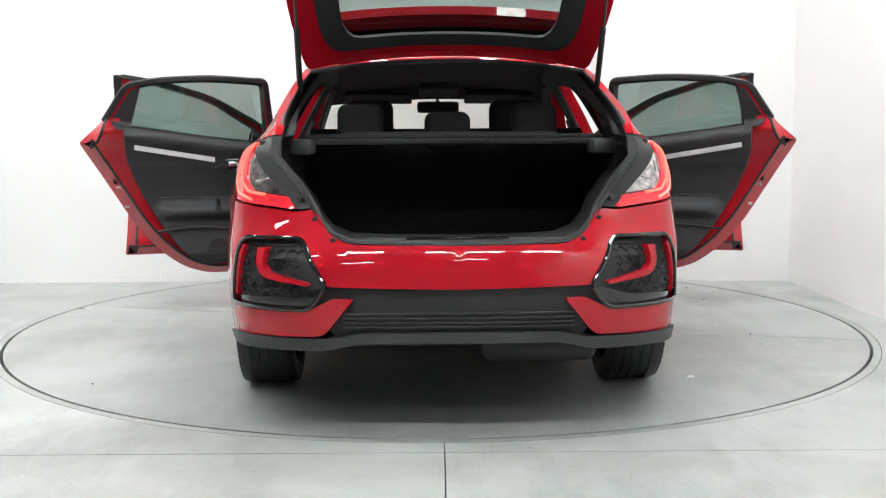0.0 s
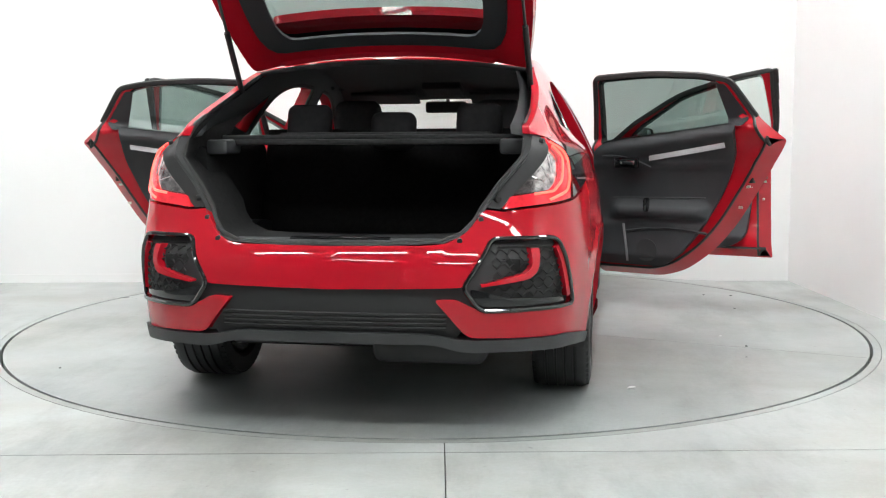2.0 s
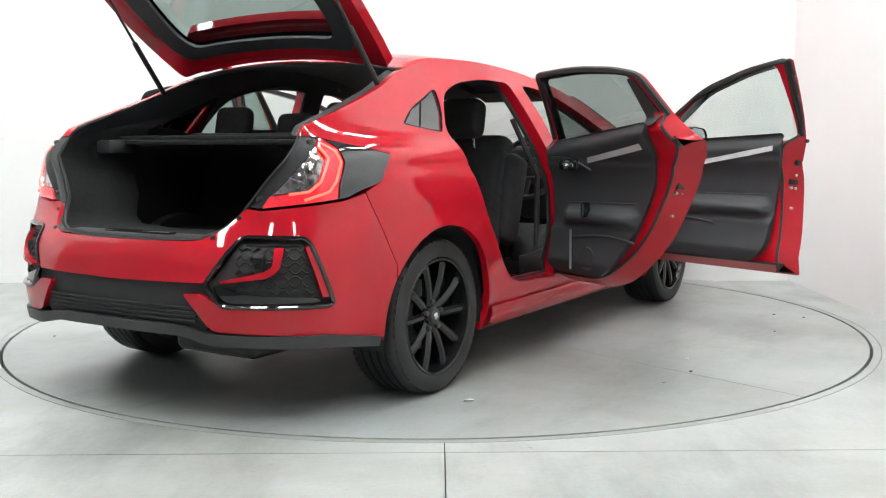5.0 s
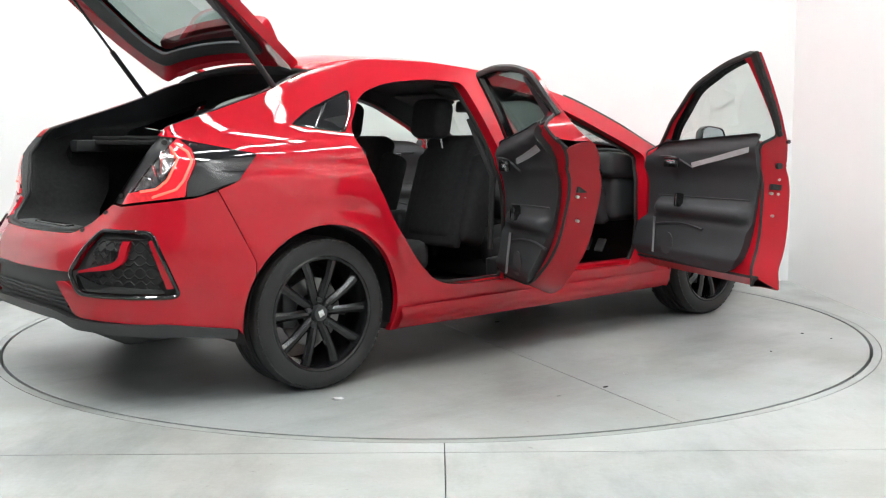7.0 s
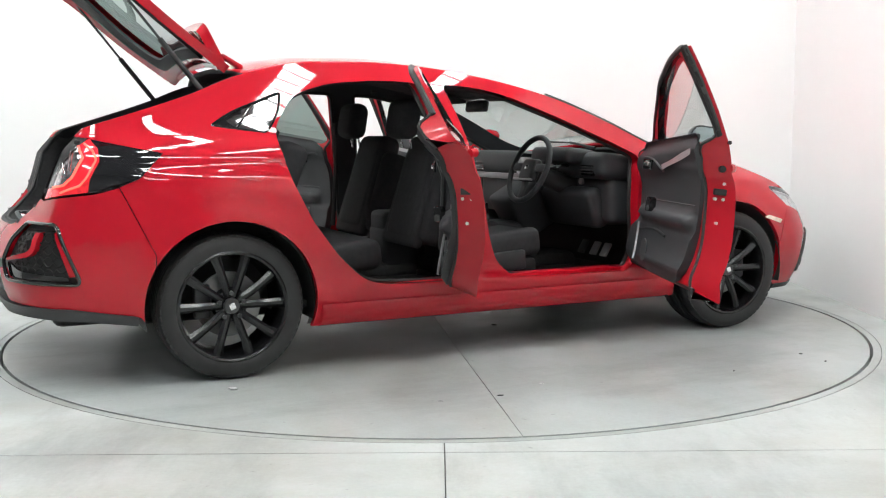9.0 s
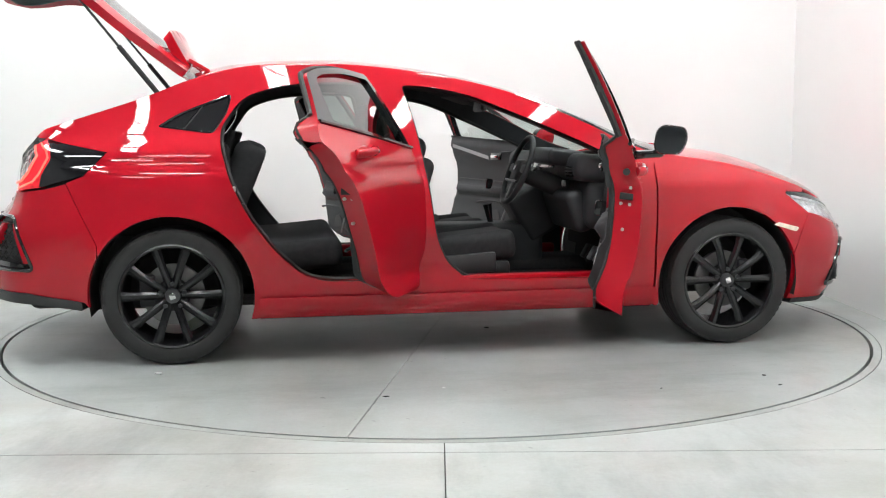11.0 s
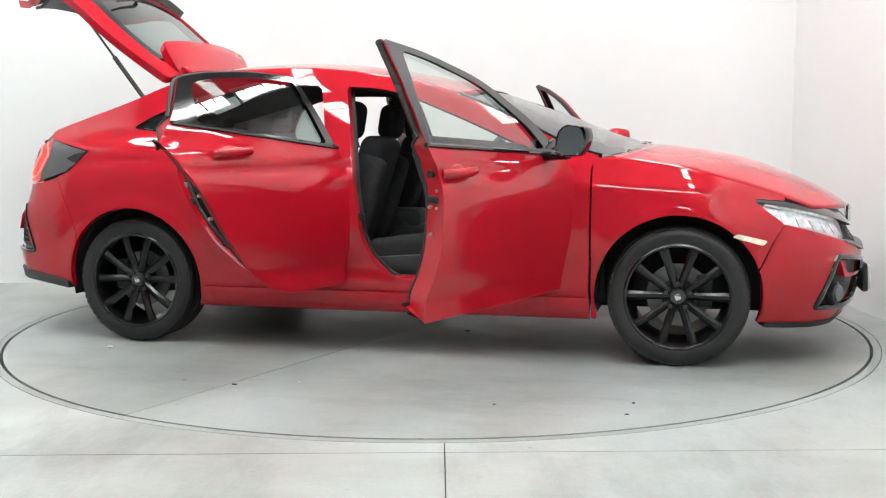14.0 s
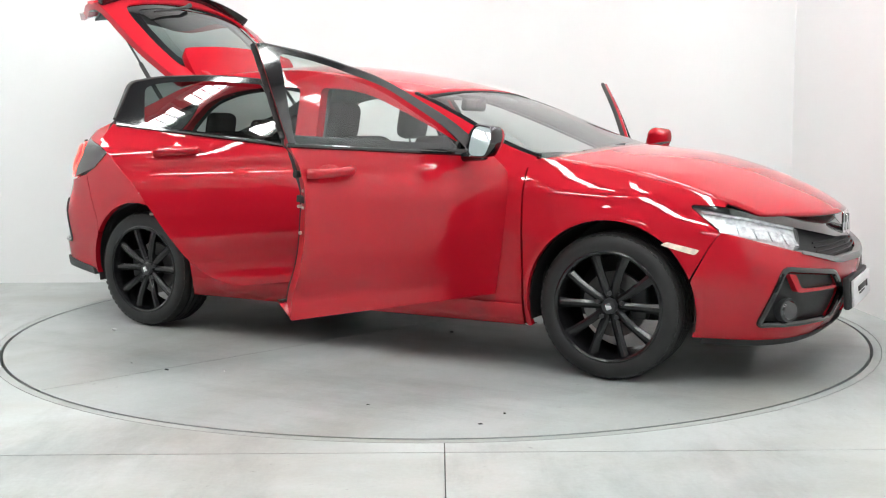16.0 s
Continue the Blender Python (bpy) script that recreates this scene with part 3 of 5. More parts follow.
# roof, windscreen, bonnet
def loft(us, edge, centre, n=25, flip=False):
    """Across the car from edge to edge; edge(u) a place on the right, centre(u) how far its middle lies ahead and up."""
    s = np.linspace(-1, 1, n)
    rows = []
    for u in us:
        e = edge(u)
        dy, dz = centre(u)
        w = 1 - np.abs(s)**2.2
        rows.append(np.stack([s * e[0], e[1] + dy * w, e[2] + dz * w], 1))
    g = np.stack(rows)
    nn = np.cross(np.gradient(g, axis=1), np.gradient(g, axis=0))
    k = n
    fs = [(i * k + j, i * k + j + 1, (i + 1) * k + j + 1, (i + 1) * k + j) for i in range(len(us) - 1) for j in range(k - 1)]
    f = Form()
    f.add(g.reshape(-1, 3), fs, nn.reshape(-1, 3))
    return f, g


def doubled(name, f, mats, thick, label="", back=None):
    o = shell(name, f, [mats, back or mats], car, label)
    md = o.modifiers.new("thickness", "SOLIDIFY")
    md.thickness, md.offset = thick, -1
    md.material_offset = 1 if back else 0
    md.material_offset_rim = 1 if back else 0
    return o


rail3 = lambda u: at(u, float(RAIL(u)))
f, g = loft(np.linspace(-1.22, .33, 36), rail3, lambda u: (-.05 if u < -1 else .06 * max(0, (u + .2) / .5), .045 + .012 * math.sin((u + 1.2) * 2)))
doubled("roof", f, RED, .02, back=HEADLINER)
def screen_edge(u):
    e = rail3(u)
    return Vector((e.x - .028, e.y, e.z - .008))
f, g = loft(np.linspace(.335, .99, 20), screen_edge, lambda u: (.06 + .16 * (u - .33) / .66, .05))
o = shell("windscreen", f, GLASS, car, "clear raked windscreen")
o.visible_shadow = False
for sgn in (1, -1):
    pts = [(sgn * (rail3(u).x - .014), rail3(u).y, rail3(u).z + .002) for u in np.linspace(.30, 1.0, 20)]
    part("screen_seal", tube(pts, .013), GLOSS, car)
f, g = loft(np.linspace(.955, 1.06, 4), lambda u: (lambda e: Vector((e.x - .03, e.y, e.z - .025)))(rail3(u)), lambda u: (.20, .035))
doubled("cowl", f, MATT, .015, "black plastic cowl below the windscreen")

# bonnet: outer edges on the wing line, middle further ahead towards the nose
def hood_mid(u):
    v = (u - 1.02) / 1.0
    return (.20 + .03 * v, .055 + .03 * math.sin(math.pi * min(1, v)) - .07 * v)
def hood_edge(u):
    e = rail3(u)
    return Vector((e.x - .006, e.y, e.z + .002))
f, g = loft(np.linspace(1.03, 2.02, 30), hood_edge, hood_mid, 31)
doubled("bonnet", f, RED, .012)


# ---------------------------------------------------------------- tail
def ux(x):
    """Station on the tail at which the plan is x wide."""
    k = int(np.argmax(_d[:, 1] > -1.6))
    return float(np.interp(x, _d[:k, 0], _u[:k]))


def uy(y):
    return float(np.interp(y, _d[:, 1], _u))


def patch(name, loops, mats, parent, d=0.0, thick=0.012, label="", both=True, step=.04, pair=False):
    """A piece of the flank's skin at depth d; pair: one for each side."""
    loops = [ccw(loops[0])] + [ccw(l)[::-1] for l in loops[1:]]
    f = Form()
    sheet(f, loops, lambda u, z: side(u, z, d), step)
    for l in loops:
        wall(f, side(l[:, 0], l[:, 1], d), side(l[:, 0], l[:, 1], d + thick), turn=True)
    if pair:
        return [shell(name, f, mats, parent, label), shell(name, f.flipped(), mats, parent, label)]
    return shell(name, f.both() if both else f, mats, parent, label)


VENT = [(uy(-2.045), .688, .03), (uy(-1.955), .445, .03), (ux(.51), .450, .03), (ux(.455), .530, .02), (ux(.565), .688, .03)]
bump = ring([(U0, .665, .001), (-2.51, .669, .04), (-2.425, .705, .03), (-2.362, .765, .02), (-2.335, .783, .01), (-2.25, .776, .01), (-1.90, .810, .01), (-1.8025, .834, .004),
             (-1.6675, .56, .01)] + arch(-1.3485, 150, 186) +
            [(-1.735, .30, .01), (uy(-1.98), .335, .02), (ux(.66), .350, .03), (ux(.47), .356, .03), (ux(.36), .488, .012), (ux(.43), .492, .02), VENT[2], VENT[1], VENT[0], VENT[4], VENT[3], (U0, .522, .001)], r=.02)
rear_bumper = patch("rear_bumper", [bump], RED, car, thick=.03)
patch("bumper_insert", [ring([(U0, .535, .001), (ux(.47), .535), (ux(.58), .70), (uy(-2.03), .70), (uy(-1.93), .43), (ux(.50), .43), (ux(.42), .34), (U0, .34, .001)])], MATT, rear_bumper, d=.022,
      thick=.03, label="matt black lower bumper insert")
valance = patch("valance", [ring([(U0, .372, .001), (ux(.33), .372, .05), (ux(.44), .350, .03), (uy(-2.0), .342, .02), (-1.745, .302, .01), (-1.745, .262, .01), (uy(-1.95), .29, .03), (ux(.6), .305, .03),
                        (ux(.45), .305, .05), (ux(.36), .335, .05), (U0, .335, .001)])], GREY, rear_bumper, d=-.012, thick=.09, label="dark grey lower valance")
for z in (.388, .404, .420, .436):
    us = np.linspace(U0, ux(.40), 24)
    pts = side(us, np.full_like(us, z), .018)
    pts = np.concatenate([pts[::-1], pts[1:] * np.array([-1, 1, 1])])
    part("diffuser_rib", tube(pts, .006), MATT, rear_bumper)
vring = ring(VENT, step=.025)
for sgn in (1, -1):
    pts = side(vring[:, 0], vring[:, 1], .0) * np.array([sgn, 1, 1])
    fr = part("vent_frame", tube(pts, .0085, True, 8), GLOSS, rear_bumper, "gloss black bumper vent frame")
    bm = bmesh.new()
    for i in range(9):
        z = .475 + .024 * i
        us = np.linspace(ux(.56), uy(-2.0), 22)
        zz = z + .007 * np.sign(np.sin(np.arange(22) * math.pi / 1.5 + i * math.pi))
        keep = inside(shrink(vring, .015), np.stack([us, zz], 1))
        if keep.sum() > 3:
            q = side(us[keep], zz[keep], .016) * np.array([sgn, 1, 1])
            t = tube(q, .0035, n=4)
            me = bpy.data.meshes.new("t")
            t.to_mesh(me)
            t.free()
            bm.from_mesh(me)
            bpy.data.meshes.remove(me)
    part("mesh", bm, DARK, fr, "black honeycomb mesh")
patch("blade", [ring([(ux(.690), .655, .004), (ux(.716), .655, .006), (ux(.704), .582, .02), (ux(.676), .553, .02), (ux(.515), .531, .004), (ux(.515), .540, .004), (ux(.665), .574, .015), (ux(.684), .592, .015)], step=.02)], RED, rear_bumper, d=-.006,
      thick=.03, pair=True, label="red accent blade across the vent", step=.02)
patch("blade", [ring([(uy(-2.055), .655, .004), (uy(-2.035), .665, .004), (uy(-1.975), .478, .004), (uy(-2.0), .475, .004)], step=.02)], RED, rear_bumper, d=.002, thick=.02, pair=True,
      label="slim red upright accent", step=.02)
patch("scoop", [ring([(ux(.50), .462), (uy(-2.0), .458), (uy(-2.02), .475), (ux(.60), .492), (ux(.475), .525)], step=.03)], GLOSS, rear_bumper, d=.012, thick=.02, pair=True, label="gloss black lower vent lip")
# tail lamps
for sgn in (1, -1):
    lamp = new("tail_lamp")
    lamp.parent = car
    lamp["label"] = "clear and red wraparound tail lamp, lit"

    def lp(name, pts, mats, d, label="", r=.008, thick=.02):
        f = Form()
        l = ccw(ring(pts, r=r, step=.02))
        sheet(f, [l], lambda u, z: side(u, z, d), .025)
        wall(f, side(l[:, 0], l[:, 1], d), side(l[:, 0], l[:, 1], d + thick), turn=True)
        return shell(name, f if sgn > 0 else f.flipped(), mats, lamp, label)

    lp("housing", [(-1.94, 1.034), (-1.625, .972), (-1.72, .872), (-1.86, .820), (-2.25, .784)], SMOKE, .03, "dark lamp housing")
    lp("smoked_lens", [(-1.93, 1.033), (-1.627, .971), (-1.72, .873), (-1.925, .819), (-1.917, .87), (-1.876, .945), (-1.886, .996)], SMOKE, -.005, "smoked outer lens", thick=.03)
    lp("red_lens", [(-1.94, 1.033), (-1.93, 1.033), (-1.889, .997), (-1.879, .945), (-1.920, .87), (-1.928, .818), (-2.25, .785), (-2.21, .828), (-2.042, .846), (-1.998, .880), (-1.952, .960),
                    (-1.975, 1.008)], TAIL_RED, .002, "red lens")
    lp("reflector", [(-1.984, 1.004), (-1.956, .960), (-2.002, .880), (-2.044, .850), (-2.207, .832)], TAIL_CLEAR, .016, "clear faceted reflector")
    for k in range(3):
        a, b2 = (-2.015 - .05 * k, .985 - .045 * k), (-2.022 - .02 * k, .905 - .012 * k)
        us, zs = np.linspace(a[0], b2[0], 6), np.linspace(a[1], b2[1], 6)
        part("divider", tube(side(us, zs, .008) * np.array([sgn, 1, 1]), .0022), CHROME, lamp)
    for q in ([(-1.952, 1.016), (-1.907, .985), (-1.893, .95), (-1.932, .878), (-1.962, .845), (-2.06, .816)], [(-1.975, 1.004), (-1.948, .960), (-1.994, .880), (-2.04, .846), (-2.12, .836)]):
        q = np.array(q)
        k = np.linspace(0, len(q) - 1, 40)
        c = np.stack([np.interp(k, np.arange(len(q)), q[:, i]) for i in range(2)], 1)
        pts = side(c[:, 0], c[:, 1], .0) * np.array([sgn, 1, 1])
        part("light_guide", tube(pts, .005), TAIL_GLOW, lamp, "glowing red light guide")
    f = Form()
    l = ccw(ring([(-1.984, 1.004), (-1.956, .960), (-2.002, .880), (-2.044, .850), (-2.207, .832)], r=.008, step=.02))
    sheet(f, [l], lambda u, z: side(u, z, .0), .025)
    shell("clear_lens", f if sgn > 0 else f.flipped(), LENS, lamp).visible_shadow = False
    strip = patch("gutter", [ring([(-1.95, 1.030), (-1.99, 1.055), (-2.022, 1.045), (-2.338, .79), (-2.258, .784)], r=.015)], MATT, car, d=.010, thick=.03, both=False, label="dark hatch gutter trim") if sgn > 0 else None
    if sgn < 0:
        f = Form()
        l = ccw(ring([(-1.95, 1.030), (-1.99, 1.055), (-2.022, 1.045), (-2.338, .79), (-2.258, .784)], r=.015))
        sheet(f, [l], lambda u, z: side(u, z, .010), .04)
        wall(f, side(l[:, 0], l[:, 1], .01), side(l[:, 0], l[:, 1], .04), turn=True)
        strip = shell("gutter", f.flipped(), MATT, car, "dark hatch gutter trim")
    for u, z, mt, par in ((-1.995, 1.02, MATT, strip), (-2.27, .818, MATT, strip), (-2.36, .75, MATT, rear_bumper), (-2.45, .682, MATT, rear_bumper)):
        a, b = at(u, z, .012), at(u, z, -.004)
        a.x, b.x = a.x * sgn, b.x * sgn
        part("screw", rod(bmesh.new(), a, b, .012, .009, 10), mt, par)

# hatch opening: inner flange, boot lining
EDGE = [(u, float(RAIL(u))) for u in np.linspace(-1.24, -1.98, 16)] + [(-2.025, 1.04), (-2.115, .965), (-2.235, .87), (-2.33, .79), (-2.368, .745), (-2.43, .70), (-2.51, .675), (-2.70, .667), (U0, .667)]
e3 = np.array([at(u, z) for u, z in EDGE])
full = np.concatenate([e3, e3[::-1][1:] * np.array([-1, 1, 1])])


def loop_band(name, rows, mats, label=""):
    f = Form()
    g = np.stack(rows)
    n = np.cross(np.gradient(g, axis=1), np.gradient(g, axis=0))
    k = g.shape[1]
    f.add(g.reshape(-1, 3), [(i * k + j, i * k + j + 1, (i + 1) * k + j + 1, (i + 1) * k + j) for i in range(len(g) - 1) for j in range(k - 1)], n.reshape(-1, 3))
    return shell(name, f, mats, car, label)


def inward(p, k, dy):
    q = p.copy()
    q[:, 0] = p[:, 0] * (1 - k)
    q[:, 2] = np.where(p[:, 2] < .76, p[:, 2] + k * .05, p[:, 2] - k * .25 * np.clip((p[:, 2] - 1.05) / .3, 0, 1))
    q[:, 1] = p[:, 1] + dy
    return q
LOW = np.clip((1.03 - full[:, 2]) / .06, 0, 1)        # the boot widens behind its opening, below the waist
loop_band("hatch_flange", [full, inward(full, .018, .012), inward(full, .032, .030)], MATT)
part("hatch_seal", tube(inward(full, .034, .026), .010), RUBBER, car)
loop_band("boot_surround", [inward(full, .033, .031), inward(full, .038, .055), inward(full, .044 - .054 * LOW, .13), inward(full, .050 - .070 * LOW, .42)], BOOT, "black boot side lining")
bm = bmesh.new()
cube(bm, (1.28, 1.05, .04), pose(0, -1.62, .60))
part("boot_floor", bm, BOOT, car, "black carpeted boot floor")
for sgn in (1, -1):
    part("boot_side", block((.10, .72, .42), pose(sgn * .66, -1.44, .80), .03), BOOT, car, "black carpeted boot side")
part("boot_sill", block((.98, .10, .05), pose(0, -2.10, .655), .018), TRIM, car, "black load sill cover")
part("sill_plate", block((.36, .035, .012), pose(0, -2.115, .682), .004), GLOSS, car)
shelf = part("parcel_shelf", block((1.18, .50, .018), pose(0, -1.45, 1.025, -3), .006), CARPET, car, "black retracting boot cover")
part("shelf_lip", block((1.14, .020, .022), pose(0, -1.70, 1.018), .008), CARPET, shelf)
part("shelf_roller", block((.9, .10, .02), pose(0, -1.36, 1.047), .01), CARPET, shelf)
for sgn in (1, -1):
    part("shelf_end", block((.09, .16, .06), pose(sgn * .575, -1.72, 1.0), .015), GREY, shelf)


# ---------------------------------------------------------------- tailgate
TK = np.linspace(0, 1, 9)
TE = np.array([at(u, z) for u, z in ((-1.225, float(RAIL(-1.225))), (-1.38, float(RAIL(-1.38))), (-1.55, float(RAIL(-1.55))), (-1.72, float(RAIL(-1.72))), (-1.90, float(RAIL(-1.90))), (-2.04, 1.045), (-2.17, .95), (-2.35, .80),
                                     (-2.46, .70))])
_te, _tb = pchip(TK, TE), pchip(TK, np.array([[-.05, .05], [-.03, .06], [-.03, .07], [-.04, .07], [-.07, .06], [-.12, .05], [-.10, .02], [-.07, 0], [-.06, 0]]))
HINGE = Vector((0, -1.225, 1.375))


def gate0(s, k):
    e, b = _te(k), _tb(k)
    w = 1 - np.abs(s)**2.2
    return np.stack([s * (e[:, 0] - .012), e[:, 1] + b[:, 0] * w, e[:, 2] + b[:, 1] * w + .004], -1)


def gate(s, k, d=0.0):
    s, k = np.asarray(s, float), np.asarray(k, float)
    h = .01
    kc = np.clip(k, h, 1 - h)
    n = np.cross(gate0(s, kc + h) - gate0(s, kc - h), gate0(s + h, kc) - gate0(s - h, kc))
    n /= np.linalg.norm(n, axis=1)[:, None]
    n *= np.sign(n[:, 2:3])
    return gate0(s, k) - n * np.broadcast_to(d, k.shape)[:, None] - np.array(HINGE)


gm = Matrix.Translation(HINGE) @ pose(0, 0, 0, -58, 0, 0)
GO = ring([(-1, 0.0), (1, 0.0), (1, .62), (1, 1), (-1, 1), (-1, .62)], r=.04, step=.06)
GW = ring([(-.82, .075), (.82, .075), (.80, .52), (-.80, .52)], r=.10, step=.05)
tailgate = panel("tailgate", [GO, GW], gate, RED, car, thick=.04, step=.07, m=gm)
f = Form()
GI = ring([(-.84, .072), (.84, .072), (.84, .93), (-.84, .93)], r=.14, step=.05)
GIW = ring([(-.70, .125), (.70, .125), (.68, .49), (-.68, .49)], r=.12, step=.04)
panel("inner_lining", [GI, GIW], gate, TRIM, tailgate, thick=.015, step=.07, label="black tailgate inner lining", base=.041)
f = Form()
sheet(f, [ccw(ring([(-.84, .065), (.84, .065), (.82, .53), (-.82, .53)], r=.10, step=.05))], lambda s, k: gate(s, k, .012), .06)
shell("rear_glass", f, PRIVACY, tailgate, "tinted heated rear glass").visible_shadow = False
f = Form()
band = ring([(-.83, .07), (.83, .07), (.81, .525), (-.81, .525)], r=.10, step=.04)
bandi = ring([(-.72, .12), (.72, .12), (.70, .485), (-.70, .485)], r=.10, step=.04)
sheet(f, [ccw(band), ccw(bandi)[::-1]], lambda s, k: gate(s, k, .009), .05)
shell("glass_border", f, GLOSS, tailgate, "black printed glass border")
panel("roof_spoiler", [ring([(-.80, -.0), (.80, -.0), (.76, .15), (-.76, .15)], r=.05, step=.05)], lambda s, k, d: gate(s, np.clip(k, 0, 1), d - .075 * np.clip(k / .14, 0, 1)), RED, tailgate, thick=.05, step=.04,
      label="red roof spoiler")
panel("lower_spoiler", [ring([(-.98, .565), (.98, .565), (.98, .62), (-.98, .62)], r=.02, step=.05)], gate, GLOSS, tailgate, thick=.045, step=.04, label="gloss black lower spoiler", base=-.045)
panel("gate_lamp", [ring([(-1.0, .64), (-.72, .64), (-.74, .74), (-1.0, .74)], r=.02, step=.05)], gate, TAIL_RED, tailgate, thick=.02, base=-.01, step=.05)
panel("gate_lamp", [ring([(1.0, .64), (.72, .64), (.74, .74), (1.0, .74)], r=.02, step=.05)], gate, TAIL_RED, tailgate, thick=.02, base=-.01, step=.05)
bm = bmesh.new()
w0 = [Vector(gate(np.array([a]), np.array([b]), -.02)[0]) for a, b in ((-.02, .50), (.12, .47), (.55, .44))]
rod(bm, w0[0], w0[1], .014, .010)
rod(bm, w0[1], w0[2], .010, .006)
part("rear_wiper", bm, MATT, tailgate, "black rear wiper")
for sgn in (1, -1):
    a, b = Vector((sgn * .615, -1.39, 1.225)), gm @ Vector(gate(np.array([sgn * .93]), np.array([.50]), .03)[0])
    c = a.lerp(b, .45)
    st = part("gas_strut", rod(bmesh.new(), a, c, .012), MATT, car, "black gas strut holding the tailgate")
    part("strut_rod", rod(bmesh.new(), c, b, .006), GREY, st)
    part("hinge", block((.05, .11, .02), pose(sgn * .42, -1.225, 1.385, -30), .005), RED_INNER, car)


# ---------------------------------------------------------------- doors
def smooth01(x):
    x = np.clip(x, 0, 1)
    return x * x * (3 - 2 * x)


def cut(poly, keep):
    """The part of an outline where keep(u, z) is positive, its cut edge divided finely."""
    out = []
    k = len(poly)
    for i in range(k):
        a, b = poly[i], poly[(i + 1) % k]
        ka, kb = keep(*a), keep(*b)
        if ka >= 0:
            out.append(a)
        if (ka >= 0) != (kb >= 0):
            out.append(a + (b - a) * ka / (ka - kb))
    res = []
    for a, b in zip(out, out[1:] + out[:1]):
        m = max(1, int(np.ceil(np.linalg.norm(b - a) / .04)))
        for j in range(m):
            q = a + (b - a) * j / m
            if not res or np.linalg.norm(q - res[-1]) > 1e-4:
                res.append(q)
    return ccw(np.array(res))


def bmesh_thick(bm, d):
    """Gives a flat face some depth along x."""
    r = bmesh.ops.extrude_face_region(bm, geom=bm.faces[:])
    bmesh.ops.translate(bm, vec=(d, 0, 0), verts=[v for v in r["geom"] if isinstance(v, bmesh.types.BMVert)])
    return bm


def make_door(sgn, spec):
    out = ring(spec["out"])
    win = ring(spec["win"])
    b0, b1 = spec["belt"]
    belt = lambda u: b0[1] + (b1[1] - b0[1]) * (u - b0[0]) / (b1[0] - b0[0])
    deep = lambda u, z: .038 + .075 * smooth01((belt(u) + .035 - z) / .06)
    H = at(spec["hinge"], .7, .03)
    H.z = 0
    back = Matrix.Translation(-H)
    turn = spec["turn"][0 if sgn > 0 else 1]
    pm = Matrix.Translation((H.x * sgn, H.y, 0)) @ pose(0, 0, .7, 0, spec["lean"] * sgn, turn * sgn) @ pose(0, 0, -.7)
    mir = Matrix.Diagonal((sgn, 1, 1, 1))

    def fs(name, f, mats, parent, label="", m=None):
        f.moved(H)
        return shell(name, f if sgn > 0 else f.flipped(), mats, parent, label, m)

    def fb(name, bm, mats, parent, label=""):
        bmesh.ops.transform(bm, matrix=mir @ back, verts=bm.verts)
        return part(name, bm, mats, parent, label)

    f = Form()
    loops = [ccw(out), ccw(win)[::-1]]
    low = lambda q: smooth01((np.array([belt(a) for a in q[:, 0]]) + .02 - q[:, 1]) / .08)
    dd = .012 + .036 * low(ccw(out))
    inn = shrink(out, dd)
    winn = shrink(win, -.012)
    sheet(f, [cut(loops[0], lambda u, z: belt(u) - z)], lambda u, z: side(u, z), .04)
    sheet(f, [cut(loops[0], lambda u, z: z - belt(u)), loops[1]], lambda u, z: side(u, z), .03, m=1)
    sheet(f, [inn, winn[::-1]], lambda u, z: side(u, z, deep(u, z)), .05, back=True, m=2)
    wall(f, side(loops[0][:, 0], loops[0][:, 1]), side(inn[:, 0], inn[:, 1], deep(inn[:, 0], inn[:, 1])), 2, turn=True)
    wall(f, side(ccw(win)[:, 0], ccw(win)[:, 1]), side(winn[:, 0], winn[:, 1], deep(winn[:, 0], winn[:, 1])), 1)
    door = fs("door", f, [RED, GLOSS, RED_INNER], car, spec["label"], pm)
    # pane
    f = Form()
    sheet(f, [ccw(shrink(win, -.008))], lambda u, z: side(u, z, .018), .06)
    g = fs("window_glass", f, spec["glass"], door, spec["glass_label"])
    g.visible_shadow = False
    # inner lining with armrest and pocket
    tr = ring(spec["trim"], r=.05)
    arm = spec["arm"]

    def relief(u, z):
        a = .018 + .020 * smooth01((z - arm - .25) / .1)
        a = a + .055 * np.exp(-np.maximum(0, np.abs(z - arm) - .012)**2 / .0006) * smooth01((u - spec["arm_u"][0]) / .08) * smooth01((spec["arm_u"][1] - u) / .08)
        a = a + .022 * smooth01((arm - .03 - z) / .05) * smooth01((z - .40) / .05)
        return .112 + a - .060 * smooth01((z - belt(u) + .055) / .085)
    f = Form()
    sheet(f, [ccw(tr)], lambda u, z: side(u, z, relief(u, z)), .028, back=True)
    l = ccw(tr)
    wall(f, side(l[:, 0], l[:, 1], relief(l[:, 0], l[:, 1])), side(l[:, 0], l[:, 1], .105))
    lining = fs("lining", f, TRIM, door, "black moulded door lining with armrest and pocket")
    if spec.get("corner"):
        cr = ccw(ring(spec["corner"], r=.012, step=.02))
        f = Form()
        sheet(f, [cr], lambda u, z: side(u, z, deep(u, z) + .008), .03, back=True)
        wall(f, side(cr[:, 0], cr[:, 1], deep(cr[:, 0], cr[:, 1]) + .008), side(cr[:, 0], cr[:, 1], deep(cr[:, 0], cr[:, 1]) - .003))
        fs("corner_trim", f, TRIM, door, "black triangular trim behind the glass")
    # bright strip and release
    s0, s1 = spec["strip"]
